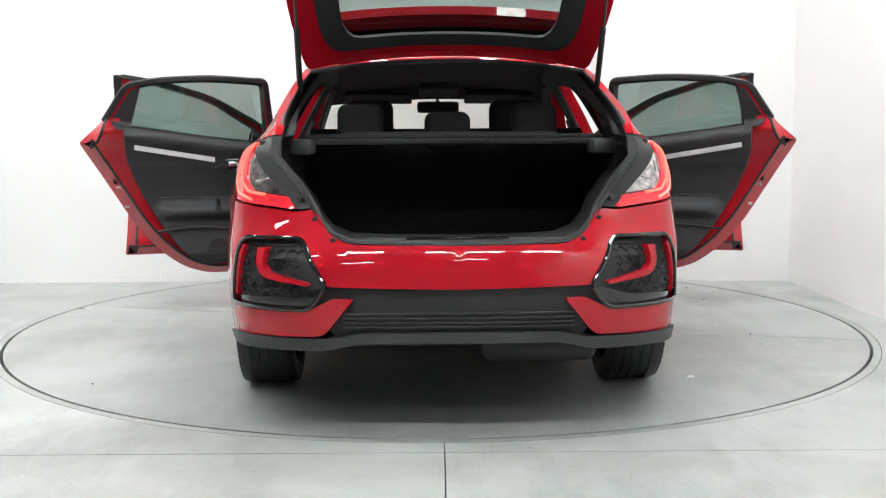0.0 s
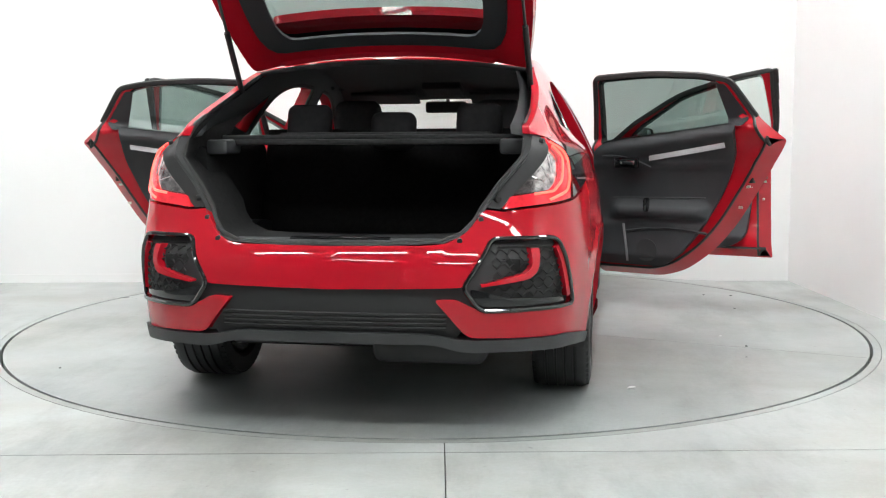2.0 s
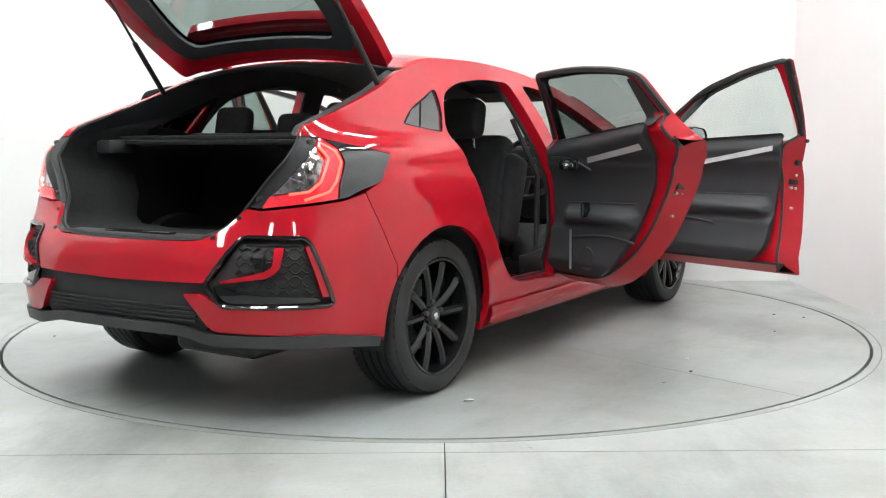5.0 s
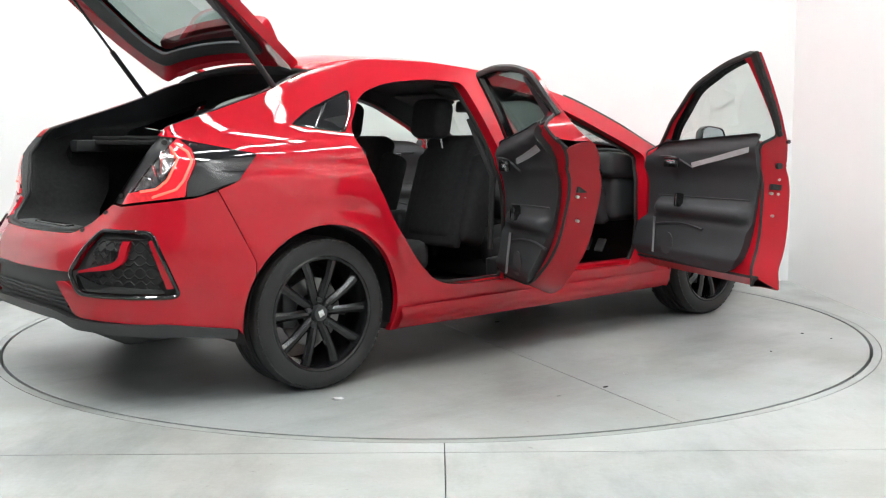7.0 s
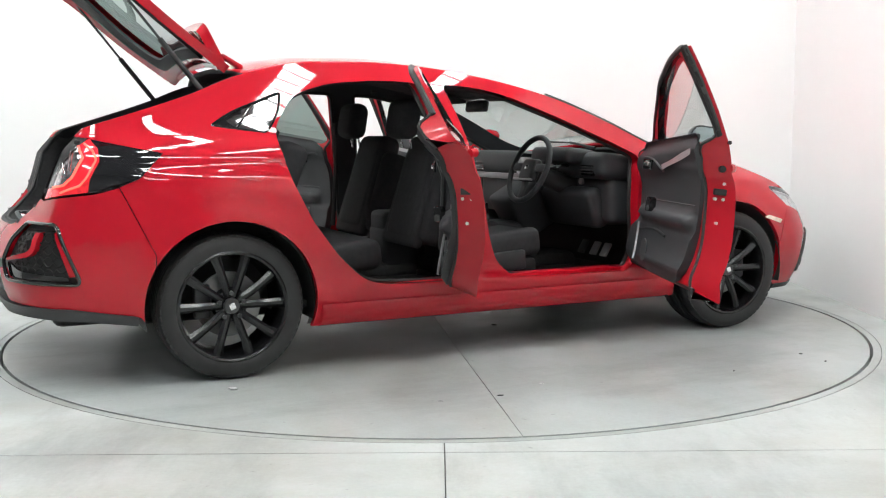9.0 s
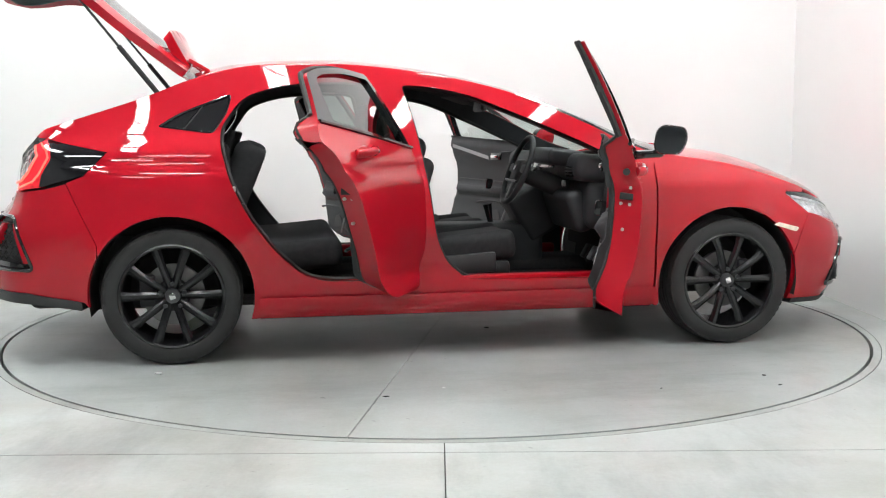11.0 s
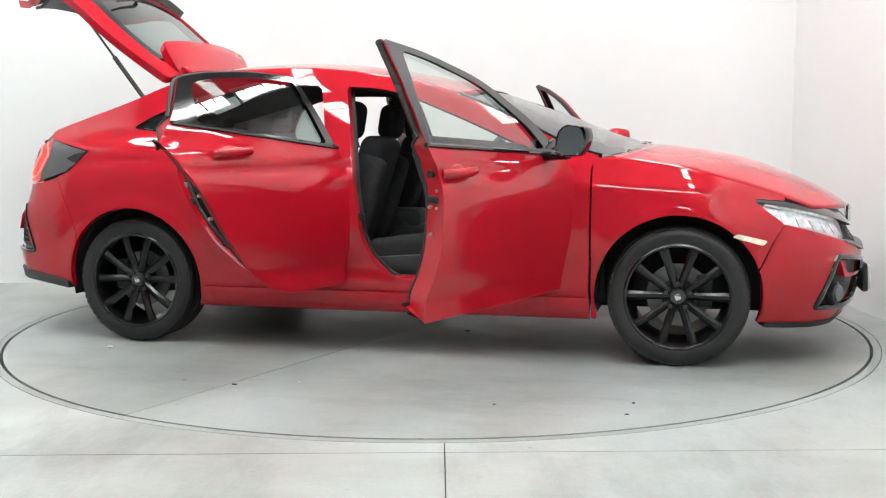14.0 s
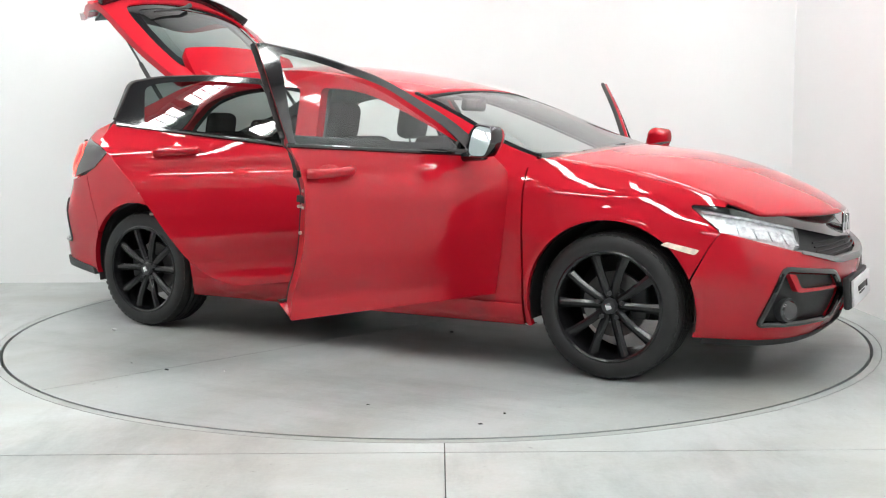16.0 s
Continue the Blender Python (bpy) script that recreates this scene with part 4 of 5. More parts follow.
    us = np.linspace(s0[0], s1[0], 12)
    zs = np.linspace(s0[1], s1[1], 12)
    f = Form()
    top = side(us, zs + .014, relief(us, zs + .014) + .006)
    low = side(us, zs - .011, relief(us, zs - .011) + .009)
    n = np.tile([-1, 0, .3], (12, 1))
    f.add(np.concatenate([top, low]), [(i, i + 1, 13 + i, 12 + i) for i in range(11)], np.concatenate([n, n]))
    fs("trim_strip", f, SILVER, lining, "brushed silver trim strip")
    rel = spec["release"]
    bm = bmesh.new()
    c = at(rel[0], rel[1], .16)
    cube(bm, (.012, .13, .05), Matrix.Translation(c), .006)
    fb("release_bezel", bm, GLOSS, lining)
    us = np.linspace(rel[0] + .14, s1[0], 14)
    zs = rel[1] + .035 - .045 * ((np.arange(14) / 13 - .25) / .75)**2 - .012 * np.arange(14) / 13
    fb("bezel_edge", tube(side(us, zs, relief(us, zs) + .004), .006), TRIM, lining)
    us = np.linspace(spec["arm_u"][0] + .04, spec["arm_u"][1] - .03, 16)
    zs = np.full(16, arm + .062) + .012 * np.linspace(1, 0, 16)
    fb("pad_seam", tube(side(us, zs, relief(us, zs) + .001), .004), GREY, lining)
    pk = np.array([(spec["pull"][0][0] - .01 - .42 * t, .565 + .02 * math.sin(t * 3)) for t in np.linspace(0, 1, 14)])
    fb("pocket_lip", tube(side(pk[:, 0], pk[:, 1], relief(pk[:, 0], pk[:, 1]) + .003), .007), TRIM, lining)
    bm = bmesh.new()
    bmesh.ops.create_circle(bm, cap_ends=True, segments=24, radius=.055)
    bmesh.ops.transform(bm, matrix=Matrix.Translation(at(spec["pull"][2][0] - .09, .475, float(relief(np.array([spec["pull"][2][0] - .09]), np.array([.475]))[0]) + .004)) @ pose(0, 0, 0, 0, 90, 0), verts=bm.verts)
    fb("speaker_grille", bmesh_thick(bm, .006), GREY, lining)
    bm = block((.014, .075, .022), Matrix.Translation(at(rel[0] - .01, rel[1], .17)), .006)
    fb("release_lever", bm, CHROME, lining, "chrome door release")
    pts = [at(a, z, .165) for a, z in ((arm_p[0], arm_p[1]) for arm_p in spec["pull"])]
    fb("pull_trim", tube(pts, .006), SILVER, lining)
    bm = block((.05, .02, .07), Matrix.Translation(at(spec["switch"][0], spec["switch"][1], .185)), .01)
    fb("switch_panel", bm, GLOSS, lining)
    # seals
    sl = shrink(out, dd * 1.04)
    fb("seal", tube(side(sl[:, 0], sl[:, 1], deep(sl[:, 0], sl[:, 1]) * .97), .0075, True), RUBBER, door)
    tl = [q for q in out if q[1] > belt(q[0]) + .02]
    tl = np.array(sorted(tl, key=lambda q: q[0]))
    fb("frame_seal", tube(side(tl[:, 0], tl[:, 1] - .004, .030), .012), RUBBER, door)
    us = np.linspace(spec["belt_u"][0], spec["belt_u"][1], 20)
    fb("belt_moulding", tube(side(us, np.array([belt(a) for a in us]), -.002), .009), GLOSS, door)
    # latch
    lu, lz = spec["latch"]
    c = at(lu, lz, .060)
    la = fb("latch", block((.052, .022, .026), Matrix.Translation(c), .003), DARK, door)
    for dx, dz in ((.012, .035), (-.018, -.03), (.016, -.03), (.0, -.13)):
        q = c + Vector((dx, .010, dz))
        q2 = q + Vector((0, -.018, 0))
        off = spec["slope"] * dz
        q.y += off
        q2.y += off
        fb("bolt", rod(bmesh.new(), q, q2, .0065, n=10), BOLT, door)
    q = at(spec["plug"][0], spec["plug"][1], .035)
    fb("plug", rod(bmesh.new(), q + Vector((0, .008, 0)), q + Vector((0, -.012, 0)), .014, n=14), RUBBER, door)
    # outside handle
    hu, hz = spec["handle"]
    bm = bmesh.new()
    p = [at(hu + .02, hz + .006, -.004), at(hu, hz + .004, -.026), at(hu - .09, hz, -.032), at(hu - .16, hz - .002, -.026), at(hu - .185, hz - .004, -.004)]
    p = np.array(p)
    k = np.linspace(0, 4, 17)
    p = np.stack([np.interp(k, range(5), p[:, i]) for i in range(3)], 1)
    bm = tube(p, .015, n=10)
    for v in bm.verts:
        v.co.z = hz + (v.co.z - hz) * 1.25
    ho = fb("handle", bm, RED, door)
    bm = bmesh.new()
    bmesh.ops.create_uvsphere(bm, u_segments=16, v_segments=8, radius=1)
    bmesh.ops.transform(bm, matrix=Matrix.Translation(at(hu - .085, hz - .004, .004)) @ Matrix.Diagonal((.008, .06, .032, 1)), verts=bm.verts)
    fb("handle_recess", bm, RED_INNER, door)
    if spec.get("mirror"):
        face = ring([(.885, .955, .03), (.890, 1.045, .03), (.93, 1.076, .03), (1.055, 1.072, .03), (1.074, 1.01, .03), (1.045, .935, .035), (.92, .926, .03)], step=.02)
        cx, cz = .975, 1.03
        face = face + np.array([0, .03])
        face = np.array([cx, cz]) + (face - np.array([cx, cz])) * np.array([.80, .92])

        def rowat(y, k, dz=0.0):
            return [(cx + (q[0] - cx) * k, y + .16 * (q[1] - cz), cz + dz + (q[1] - cz) * k) for q in face]

        def dome(rows, cap0=False):
            bm = bmesh.new()
            rr = [[bm.verts.new(p) for p in r] for r in rows]
            n = len(rr[0])
            for p, q in zip(rr, rr[1:]):
                for j in range(n):
                    bm.faces.new((p[j], p[(j + 1) % n], q[(j + 1) % n], q[j]))
            bm.faces.new(rr[-1])
            if cap0:
                bm.faces.new(rr[0])
            return bm
        hm = fb("mirror", dome([rowat(.625, .985), rowat(.632, .975), rowat(.65, .88), rowat(.668, .70), rowat(.676, .40)]), RED, door, "door mirror with a red cap and black surround")
        fb("mirror_frame", dome([rowat(.578, .90), rowat(.572, .95), rowat(.578, 1.0), rowat(.605, 1.01), rowat(.632, .985), rowat(.634, .5)]), GLOSS, hm)
        fb("mirror_pane", dome([rowat(.586, .93), rowat(.580, .90)], True), MIRROR, hm, "mirror glass")
        fb("mirror_base", block((.16, .05, .04), pose(.875, .635, .955, 0, -10, 0), .015), GLOSS, hm)
        fb("sail_panel", block((.02, .13, .07), Matrix.Translation(at(.70, .965, .015)) @ pose(0, 0, 0, 24, 0, 0), .006), GLOSS, door)
        fb("tweeter", rod(bmesh.new(), at(.66, .985, .04), at(.66, .985, .06), .025, n=16), GREY, lining)
    return door


FRONT = dict(out=[(.895, .335, .03), (.905, .60, .05), (.90, .86, .05), (.80, .955, .03), (.60, 1.102, .05), (.30, 1.258, .1), (0, 1.336, .1), (-.17, 1.361, .05), (-.256, 1.372, .012), (-.240, 1.11, .1), (-.225, 1.0, .03), (-.185, .90, .05), (-.195, .60, .1),
                  (-.225, .338, .012)],
             win=[(.655, .980, .02), (.565, 1.066, .05), (.29, 1.229, .08), (0, 1.311, .08), (-.168, 1.340, .03), (-.195, 1.1, .05), (-.195, 1.012, .01), (.30, .985, .2)],
             belt=((-.25, 1.005), (.75, .955)), belt_u=(-.235, .74), hinge=.86, turn=(68.7, 71), lean=6.2,
             trim=[(.84, .40), (.845, .80), (.80, .90), (.64, .990), (-.17, 1.032, .02), (-.13, .80), (-.11, .60), (-.10, .44, .08), (.0, .385, .05)],
             arm=.655, arm_u=(-.12, .72), strip=((-.12, .955), (.36, .875)), release=(.50, .885), pull=((.66, .60), (.62, .47), (.60, .42)), switch=(.42, .70), latch=(-.166, .80), slope=0.0, plug=(-.185, .895),
             handle=(.02, .905), glass=GLASS, glass_label="clear front door glass", mirror=True, label="red front door standing wide open, black frame")
REAR = dict(out=[(-.235, .335, .03), (-.205, .55, .05), (-.20, .90, .05), (-.225, .965, .03), (-.315, 1.322, .03), (-.60, 1.335, .1), (-.86, 1.318, .08), (-.992, 1.290, .03), (-1.098, 1.112, .03), (-1.20, 1.015, .015), (-1.085, .84, .05), (-.945, .61, .06),
                 (-.835, .47, .08), (-.70, .37, .08), (-.58, .335, .04)],
            win=[(-.285, 1.006, .02), (-.340, 1.296, .02), (-.60, 1.310, .1), (-.85, 1.293, .06), (-.935, 1.270, .03), (-.975, 1.100, .02)],
            belt=((-.22, .985), (-1.11, 1.10)), belt_u=(-.225, -1.10), hinge=-.20, turn=(64, 69), lean=0.0,
            trim=[(-.27, .40), (-.25, .70), (-.26, .96, .03), (-.33, 1.014, .02), (-1.01, 1.096, .03), (-.985, .92), (-.905, .74), (-.81, .58), (-.72, .46, .06), (-.63, .395, .05)],
            arm=.665, arm_u=(-.87, -.32), strip=((-.955, .990), (-.56, .925)), release=(-.45, .905), pull=((-.42, .60), (-.45, .47), (-.46, .42)), switch=(-.55, .70), latch=(-1.035, .825), slope=-.40, plug=(-1.12, .965),
            corner=[(-.965, 1.085), (-.925, 1.272), (-.965, 1.268), (-1.062, 1.112), (-1.035, 1.078)], handle=(-.78, .975), glass=PRIVACY, glass_label="dark privacy door glass", label="red rear door standing wide open, black frame")
for sgn in (1, -1):
    make_door(sgn, FRONT)
    make_door(sgn, REAR)
    for u, z in ((-.178, .737), (-1.068, .80)):
        q = at(u, z, .05)
        part("striker", block((.02, .03, .03), pose(q.x * sgn, q.y, q.z), .004), BOLT, car)
        q = at(u + .044, z - .08, .03)
        part("door_stop", rod(bmesh.new(), (q.x * sgn, q.y, q.z), ((q.x - .02) * sgn, q.y, q.z), .018, n=14), RUBBER, car)


# ---------------------------------------------------------------- nose
FV = ring([(1.985, .268, .02), (2.08, .497, .03), (2.42, .462, .03), (2.57, .36, .03), (2.50, .255, .03)], step=.025)
front_loop = ring([(2.2, .188, .05), (2.60, .20, .02), (2.66, .42, .02), (U1, .425, .001), (U1, .502, .001), (2.45, .507, .03), (2.22, .552, .03), (1.815, .646, .01), (1.768, .583, .01), (1.702, .455, .005)] +
                  arch(1.3485, 20, -17))
front_bumper = patch("front_bumper", [front_loop, FV], RED, car, thick=.03)
patch("lower_grille", [ring([(1.97, .25), (2.07, .51), (2.60, .48), (2.62, .44), (U1, .44, .001), (U1, .19, .001), (2.4, .19)])], MATT, front_bumper, d=.026, thick=.03, label="black lower grille mesh")
patch("splitter", [ring([(1.74, .205, .01), (2.3, .192, .05), (2.6, .205), (U1, .205, .001), (U1, .175, .001), (2.3, .165, .05), (1.74, .178, .01)])], MATT, front_bumper, d=-.004, thick=.10, label="matt black lip below the bumper")
for i in range(7):
    us = np.linspace(2.62, U1, 14)
    pts = side(us, np.full(14, .225 + .03 * i), .018)
    pts = np.concatenate([pts, pts[::-1][1:] * np.array([-1, 1, 1])])
    part("grille_bar", tube(pts, .004, n=5), GREY, front_bumper)
for sgn in (1, -1):
    pts = side(FV[:, 0], FV[:, 1], .002) * np.array([sgn, 1, 1])
    fr = part("fog_surround", tube(pts, .014, True, 8), GLOSS, front_bumper, "gloss black fog lamp surround")
    a, b = at(2.125, .325, .03), at(2.125, .325, -.004)
    a.x, b.x = a.x * sgn, b.x * sgn
    fl = part("fog_lamp", rod(bmesh.new(), a, b, .052, .048, 24), GREY, fr, "round fog lamp")
    c = at(2.125, .325, -.010)
    c.x *= sgn
    part("lens", rod(bmesh.new(), b, c, .040, .034, 24), SMOKE, fl)
patch("blade", [ring([(2.10, .478, .006), (2.135, .474, .006), (2.175, .412, .02), (2.46, .402, .004), (2.455, .390, .004), (2.155, .396, .02)], step=.02)], RED, front_bumper, d=-.004, thick=.03, pair=True,
      label="red accent across the fog lamp vent", step=.02)
# grille and headlamps
patch("grille", [ring([(2.13, .672), (U1, .70, .001), (U1, .495, .001), (2.44, .50), (2.17, .562)])], MATT, car, d=.035, thick=.03, label="black honeycomb grille")
wingbar = patch("grille_bar", [ring([(1.69, .752, .005), (1.85, .740, .03), (2.02, .704, .03), (2.3, .700, .05), (U1, .705, .001), (U1, .585, .001), (2.55, .60, .05), (2.26, .648, .03), (2.02, .690, .03), (1.69, .744, .005)])], GLOSS, car, d=-.004,
                thick=.05, label="gloss black wing across the grille")
patch("grille_frame", [ring([(2.20, .566, .01), (2.45, .522, .03), (U1, .515, .001), (U1, .488, .001), (2.46, .497, .03), (2.19, .554, .01)], step=.03)], SILVER, car, d=-.008, thick=.03, label="satin lower grille frame")
for i in range(4):
    us = np.linspace(2.35, U1, 14)
    pts = side(us, np.full(14, .53 + .018 * i), .026)
    pts = np.concatenate([pts, pts[::-1][1:] * np.array([-1, 1, 1])])
    part("grille_rib", tube(pts, .004, n=5), GREY, wingbar)
bm = block((.12, .012, .10), pose(0, 2.160, .645), .004)
for x in (-.035, .035):
    cube(bm, (.018, .016, .075), pose(x, 2.167, .645), .004)
part("badge", bm, CHROME, car, "plain chrome front badge")
plate_ob = part("number_plate", block((.52, .012, .115), pose(0, 2.240, .352, 4), .004), PLATE, car, "white front number plate with dark bars")
part("bar", block((.22, .004, .022), pose(.03, 2.248, .362, 4), .001), MATT, plate_ob)
part("bar", block((.16, .004, .008), pose(.03, 2.2475, .338, 4), .001), GREY, plate_ob)
part("mark", block((.03, .004, .03), pose(-.12, 2.248, .358, 4), .001), GREY, plate_ob)
part("plate_holder", block((.55, .03, .14), pose(0, 2.216, .352, 4), .01), MATT, plate_ob)
HL = [(1.69, .742), (1.99, .694), (2.235, .648), (2.20, .585), (2.165, .562), (1.99, .594), (1.82, .646)]
for sgn in (1, -1):
    lamp = new("headlamp")
    lamp.parent = car
    lamp["label"] = "slim swept-back clear headlamp"
    l = ccw(ring(HL, r=.012, step=.02))

    def hp(name, l, mats, d, label="", thick=.02):
        f = Form()
        sheet(f, [l], lambda u, z: side(u, z, d), .025)
        wall(f, side(l[:, 0], l[:, 1], d), side(l[:, 0], l[:, 1], d + thick), turn=True)
        return shell(name, f if sgn > 0 else f.flipped(), mats, lamp, label)
    hp("housing", l, LAMP_CLEAR, .022)
    for k in range(5):
        a, b = 1.80 + .082 * k, 1.80 + .082 * k + .07
        za, zb = .665 - .155 * (a - 1.80), .665 - .155 * (b - 1.80)
        hp("reflector", ccw(ring([(a, za + .020), (b, zb + .020), (b + .012, zb - .022), (a + .012, za - .022)], r=.006, step=.02)), LAMP_CLEAR, .012, "bright reflector cell")
    us = np.linspace(1.73, 2.22, 20)
    part("light_bar", tube(side(us, .728 - .155 * (us - 1.73), .010) * np.array([sgn, 1, 1]), .007), LAMP_CLEAR, lamp)
    f = Form()
    sheet(f, [l], lambda u, z: side(u, z, .0), .025)
    shell("clear_lens", f if sgn > 0 else f.flipped(), LENS, lamp).visible_shadow = False
for sgn, x in ((1, .10), (-1, -.50)):
    bm = bmesh.new()
    rod(bm, (x + .42, 1.10, .965), (x + .05, 1.16, .995), .008)
    rod(bm, (x + .05, 1.16, .995), (x - .2, 1.12, 1.0), .005)
    part("wiper", bm, MATT, car, "black windscreen wiper")


part("silencer", block((.42, .24, .11), pose(.30, -1.93, .275), .04, 3), MATT, car, "dark silencer under the tail")


# ---------------------------------------------------------------- wheels
def wheel(sgn, y):
    m = pose(sgn * (.751 if y < 0 else .755), y, .3165)
    bm = bmesh.new()
    R, r = .3165, .238
    prof = [(r - .012, .100), (r, .112), (r + .012, .1165), (r + .035, .118), (R - .022, .113), (R - .008, .102), (R - .001, .088)]
    for gx in (.055, .018, -.018, -.055):
        prof += [(R, gx + .006), (R - .008, gx + .004), (R - .008, gx - .004), (R, gx - .006)]
    prof += [(R - .001, -.088), (R - .02, -.112), (r, -.112), (r - .012, -.1)]
    lathe(prof, 72, bm)
    for i in range(60):                              # shoulder blocks of the tread
        a = 2 * math.pi * i / 60
        for x in (.096, -.096):
            cube(bm, (.028, .020, .006), Matrix.Rotation(a, 4, "X") @ pose(x, 0, R - .0095, 0, 12 if x > 0 else -12, 0))
    if sgn < 0:
        bmesh.ops.scale(bm, vec=(-1, 1, 1), verts=bm.verts)
    tyre = part("wheel", bm, TYRE, car, "black alloy wheel with a low-profile tyre", m, smooth=30)
    bm = bmesh.new()
    lathe([(r + .004, .113), (r - .004, .117), (r - .012, .113), (r - .018, .09), (r - .03, .02), (r - .03, -.1)], 72, bm)
    if sgn < 0:
        bmesh.ops.scale(bm, vec=(-1, 1, 1), verts=bm.verts)
    part("rim", bm, RIM, tyre, "gloss black alloy rim")
    for i in range(5):
        for off in (-17.5, 17.5):
            a = radians(72 * i + 90 + off)
            bm = bmesh.new()
            vs = []
            for t, w, xo, th in ((.035, .017, .078, .035), (.09, .018, .092, .035), (.16, .018, .099, .030), (.224, .023, .098, .030)):
                k = a - radians(off * .15) * (1 - t / .222)
                c, s = math.cos(k), math.sin(k)
                tv = (-s, c)
                vs.append([bm.verts.new((sgn * (xo + dx), t * c + q * tv[0], t * s + q * tv[1])) for q, dx in ((-w, -.010), (-w * .35, 0), (w * .35, 0), (w, -.010), (w * .8, -th), (-w * .8, -th))])
            for p, q in zip(vs, vs[1:]):
                for j in range(6):
                    bm.faces.new((p[j], p[(j + 1) % 6], q[(j + 1) % 6], q[j]))
            bm.faces.new(vs[0])
            bm.faces.new(vs[-1])
            part("spoke", bm, RIM, tyre, smooth=25)
    part("hub", rod(bmesh.new(), (sgn * .03, 0, 0), (sgn * .068, 0, 0), .078, .070, 32), RIM, tyre)
    cap = part("hub_cap", rod(bmesh.new(), (sgn * .06, 0, 0), (sgn * .096, 0, 0), .036, .031, 28), GREY, tyre)
    bm = bmesh.new()
    cube(bm, (.004, .026, .028), pose(sgn * .0975, 0, 0, 20), .0015)
    part("cap_mark", bm, CHROME, cap)
    for i in range(5):
        a = radians(72 * i + 90)
        part("wheel_nut", rod(bmesh.new(), (sgn * .07, .056 * math.cos(a), .056 * math.sin(a)), (sgn * .093, .056 * math.cos(a), .056 * math.sin(a)), .011, .010, 6), GREY, tyre)
    bm = bmesh.new()
    rod(bm, (sgn * .000, 0, 0), (sgn * .022, 0, 0), .142, n=48)
    part("brake_disc", bm, STEEL, tyre, "bright brake disc")
    part("caliper", block((.06, .07, .15), pose(sgn * .015, -.115 if y < 0 else .115, .02), .012), GREY, tyre)
    part("axle", rod(bmesh.new(), (-sgn * .25, 0, 0), (0, 0, 0), .05, n=16), MATT, tyre)


for sgn in (1, -1):
    wheel(sgn, -1.3485)
    wheel(sgn, 1.3485)


# ---------------------------------------------------------------- cabin
def pad(bm, size, m, r):
    return cube(bm, size, m, r, 4)


def front_seat(x):
    bm = bmesh.new()
    pad(bm, (.36, .50, .13), pose(x, .08, .47, 6), .05)
    for q in (-.21, .21):
        pad(bm, (.10, .50, .15), pose(x + q, .07, .475, 6), .045)
    st = part("front_seat", bm, CLOTH, car, "black cloth front seat")
    bm = bmesh.new()
    pad(bm, (.38, .13, .56), pose(x, -.25, .77, -17), .055)
    part("backrest", bm, CLOTH, st)
    for q in (-.205, .205):
        part("side_bolster", pad(bmesh.new(), (.10, .16, .46), pose(x + q, -.225, .72, -17), .045), CLOTH, st)
    part("back_panel", block((.44, .05, .50), pose(x, -.295, .73, -17), .02, 3, (.85, 1, 0, 0)), CLOTH, st)
    bm = bmesh.new()
    pad(bm, (.245, .11, .20), pose(x, -.345, 1.125, -10), .05)
    part("headrest", bm, CLOTH, st)
    for q in (-.06, .06):
        part("headrest_post", rod(bmesh.new(), (x + q, -.325, .98), (x + q, -.34, 1.06), .006), CHROME, st)
    bm = bmesh.new()
    cube(bm, (.52, .46, .10), pose(x, .06, .37), .03)
    for q in (-.2, .2):
        cube(bm, (.04, .5, .05), pose(x + q, .06, .305), .01)
    part("seat_base", bm, MATT, st)
    part("side_cover", block((.035, .42, .10), pose(x + (.265 if x > 0 else -.265), .0, .40, 4), .012), GREY, st)
    part("belt_buckle", block((.03, .04, .10), pose(x - (.27 if x > 0 else -.27), -.14, .52, -15), .008), GREY, st)


front_seat(.37)
front_seat(-.37)
bm = bmesh.new()
pad(bm, (1.22, .50, .15), pose(0, -.80, .455, 5), .05)
bench = part("rear_bench", bm, CLOTH, car, "black cloth rear bench seat")
for x, w in ((-.42, .42), (0, .38), (.42, .42)):
    bm = bmesh.new()
    pad(bm, (w - .01, .15, .58), pose(x, -1.08, .74, -22), .05)
    part("backrest", bm, CLOTH, bench)
    bm = bmesh.new()
    pad(bm, (.20, .09, .17), pose(x * .9, -1.19, 1.075 + (.02 if x else -.015), -12), .04)
    part("headrest", bm, CLOTH, bench)
part("bench_back", block((1.22, .03, .62), pose(0, -1.17, .78, -20), .01), BOOT, bench)
bm = bmesh.new()
cube(bm, (1.46, 2.2, .03), pose(0, -.05, .285))
cube(bm, (.26, 1.9, .10), pose(0, -.1, .32), .04)
part("cabin_floor", bm, CARPET, car, "black carpeted cabin floor")
# fascia
bm = bmesh.new()
cube(bm, (1.50, .42, .14), pose(0, .80, .865, -6), .05, 4)
cube(bm, (1.46, .30, .26), pose(0, .80, .70), .06, 4)
fascia = part("fascia", bm, TRIM, car, "black soft-touch dashboard")
part("cluster_hood", block((.40, .20, .09), pose(.37, .60, .925, -8), .035, 4), TRIM, fascia)
part("cluster", block((.30, .01, .07), pose(.37, .545, .905, -20), .004), SMOKE, fascia)
part("screen", block((.20, .012, .12), pose(0, .585, .88, -12), .004), SMOKE, fascia)
part("dash_strip", block((.60, .012, .035), pose(-.40, .60, .80), .005), SILVER, fascia)
for x in (.62, -.62):
    v = part("air_vent", block((.13, .02, .06), pose(x, .60, .86), .008), GLOSS, fascia)
    for i in range(3):
        part("slat", block((.11, .012, .005), pose(x, .588, .845 + .015 * i), .001), GREY, v)
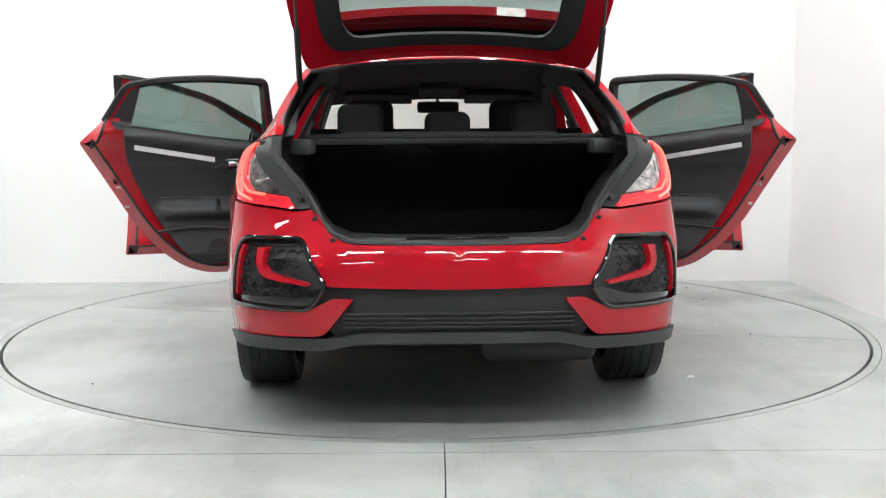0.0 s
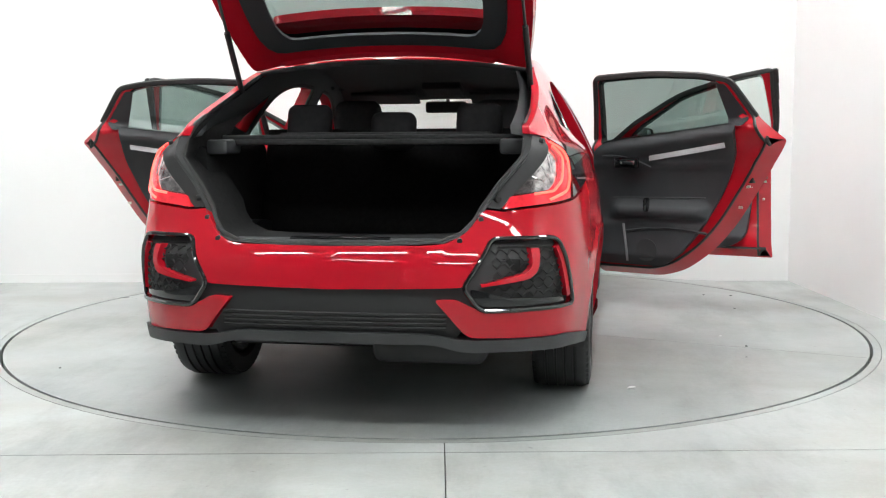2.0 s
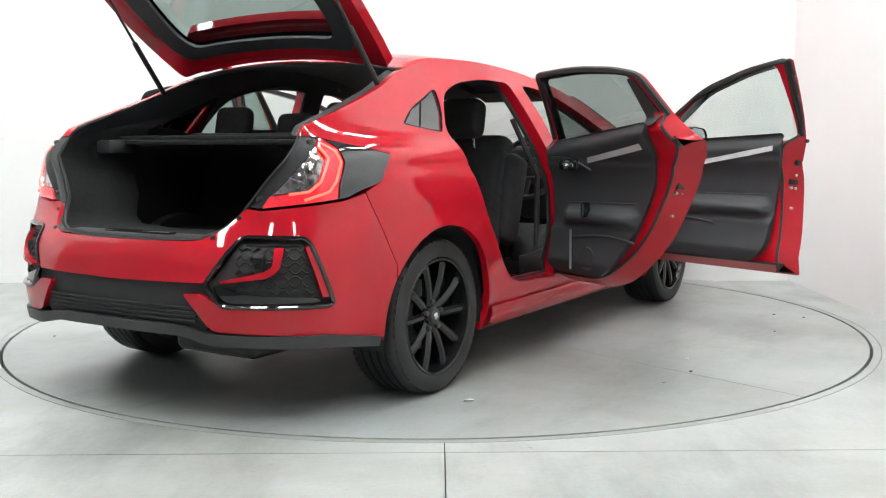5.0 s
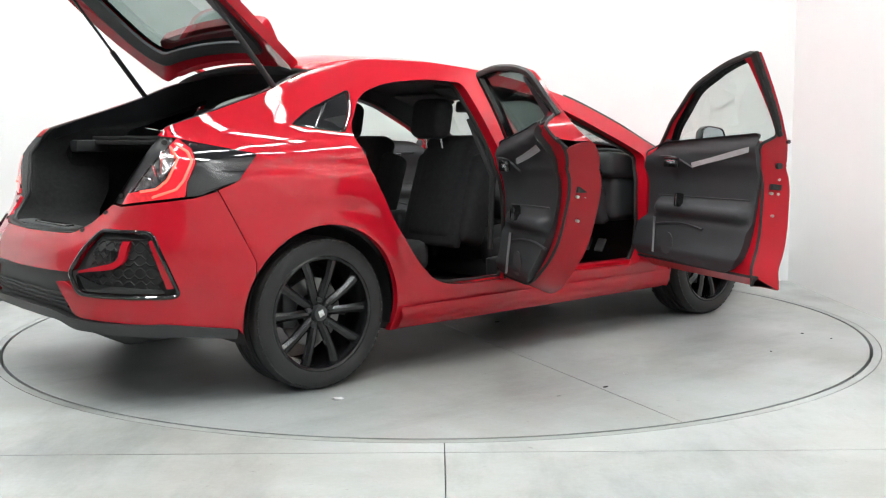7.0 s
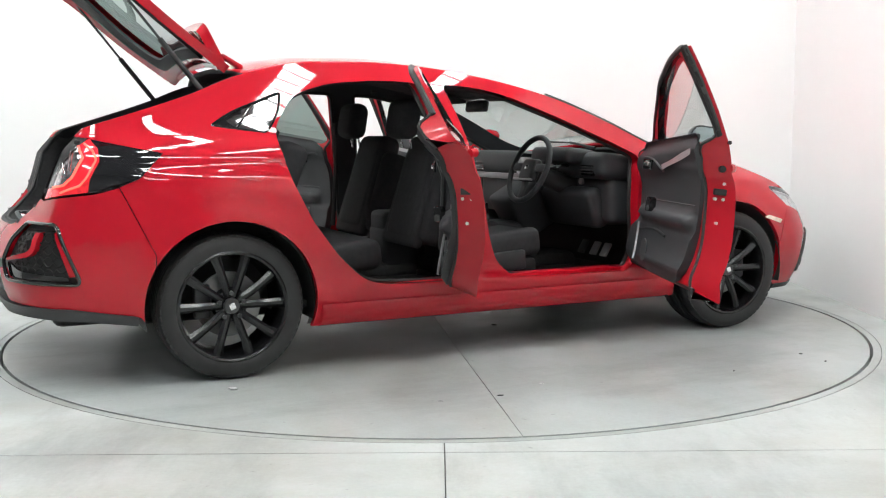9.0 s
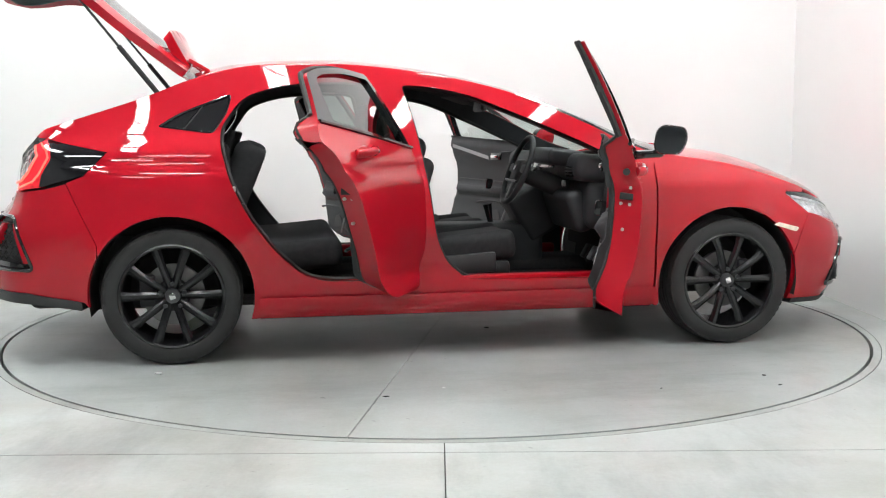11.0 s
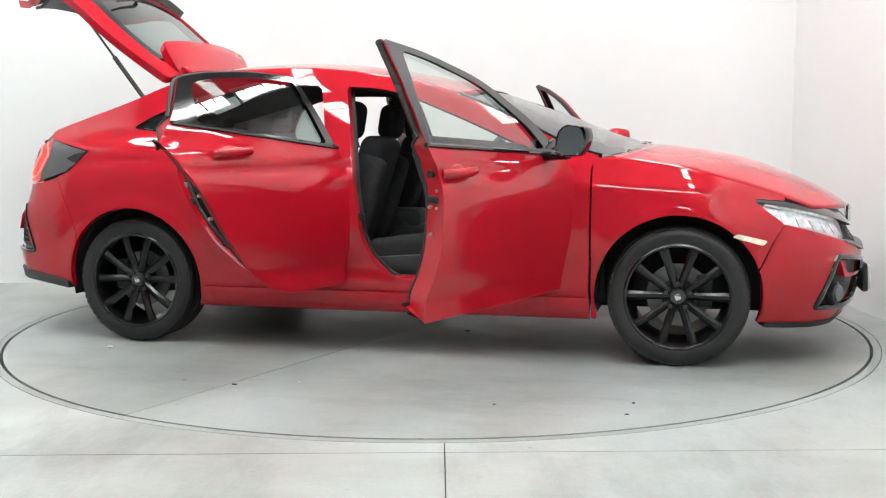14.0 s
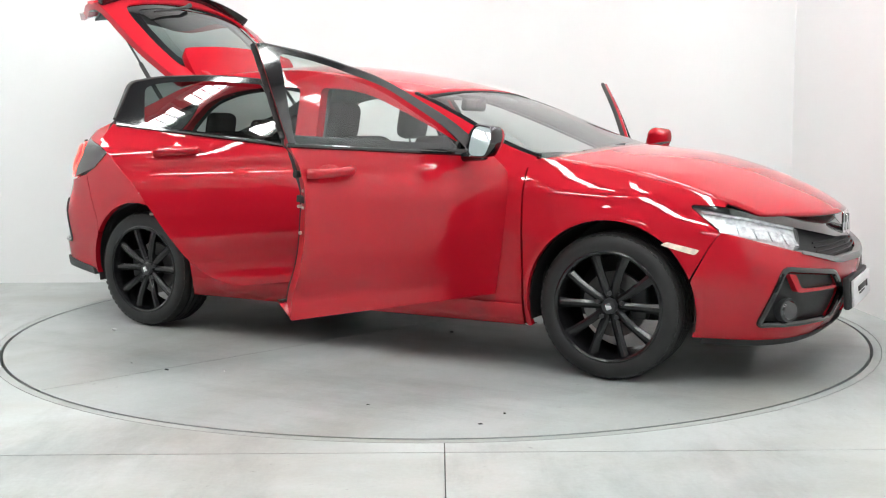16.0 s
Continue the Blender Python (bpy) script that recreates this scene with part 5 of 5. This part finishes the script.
part("lower_fascia", block((.50, .10, .22), pose(.42, .64, .66, 20), .04, 4), TRIM, fascia)
part("starter_button", rod(bmesh.new(), (.60, .575, .80), (.60, .560, .80), .016, n=16), SILVER, fascia)
part("bulkhead", block((1.46, .03, .62), pose(0, 1.00, .60), .01), CARPET, car)
bm = bmesh.new()
cube(bm, (.24, .95, .26), pose(0, .12, .43), .03, 3)
cube(bm, (.22, .30, .12), pose(0, -.20, .58), .03, 3)
cube(bm, (.26, .22, .28), pose(0, .55, .62, 30), .03, 3)
con = part("centre_console", bm, TRIM, car, "black centre console with armrest")
part("gear_knob", rod(bmesh.new(), (0, .32, .55), (0, .30, .66), .014, .026, 16), GLOSS, con)
# steering wheel
sm = pose(.37, .385, .862, 68, 0, 0)
bm = bmesh.new()
ringp = [Vector((.180 * math.cos(a), .180 * math.sin(a), 0)) for a in np.linspace(0, 2 * math.pi, 48, endpoint=False)]
st = part("steering_wheel", tube(ringp, .015, True, 10), TRIM, car, "black leather steering wheel", sm)
bm = bmesh.new()
cube(bm, (.15, .13, .05), pose(0, -.005, -.01), .03, 4)
part("boss", bm, MATT, st)
for x, y, a in ((.12, .01, 0), (-.12, .01, 0), (.0, -.11, 90)):
    part("spoke", block((.12, .045, .02), pose(x, y, -.005, 0, 0, a), .008), GREY, st)
part("spoke_trim", block((.20, .012, .012), pose(0, -.065, .018), .004), SILVER, st)
part("badge", block((.03, .024, .006), pose(0, .005, .018), .002), CHROME, st)
part("column", rod(bmesh.new(), (.37, .39, .855), (.37, .66, .75), .045, .06, 20), MATT, car)
for s in (1, -1):
    part("stalk", rod(bmesh.new(), (.37 + s * .05, .46, .86), (.37 + s * .20, .44, .88), .009), GREY, car)
for x in (.30, .42, .52):
    part("pedal", block((.06, .015, .08), pose(x, .78, .42, -30), .006), SILVER if x > .4 else MATT, car)
# mirror, visors, lamp
part("rear_view_mirror", block((.24, .035, .065), pose(0, .26, 1.205, -8), .016, 3), MATT, car, "black interior mirror")
part("mirror_stem", rod(bmesh.new(), (0, .27, 1.20), (0, .33, 1.245), .012), MATT, car)
part("roof_console", block((.22, .18, .05), pose(0, .16, 1.30, -14), .015), HEADLINER, car)
for x in (.34, -.34):
    part("sun_visor", block((.38, .15, .02), pose(x, .20, 1.255, -18), .008), HEADLINER, car)
for sgn in (1, -1):
    a = [at(-.33, .50, .10), at(-.31, .85, .10), at(-.35, 1.12, .10)]
    part("seat_belt", tube([(p.x * sgn, p.y, p.z) for p in a], .014, n=6), MATT, car)
    part("grab_handle", tube([((.60 - .03 * abs(k - 1.5)) * sgn, .05 - .07 * k, 1.315 - .01 * abs(k - 1.5)) for k in range(4)], .010), HEADLINER, car)


def motions():
    walk(turntable, [(t, pose(0, 0, 0, 0, 0, -a)) for t, a in TURN])
    walk(car, [(t, pose(0, 0, 0, 0, 0, -a) @ pose(CAR_X, CAR_Y, 0)) for t, a in TURN])


motions()
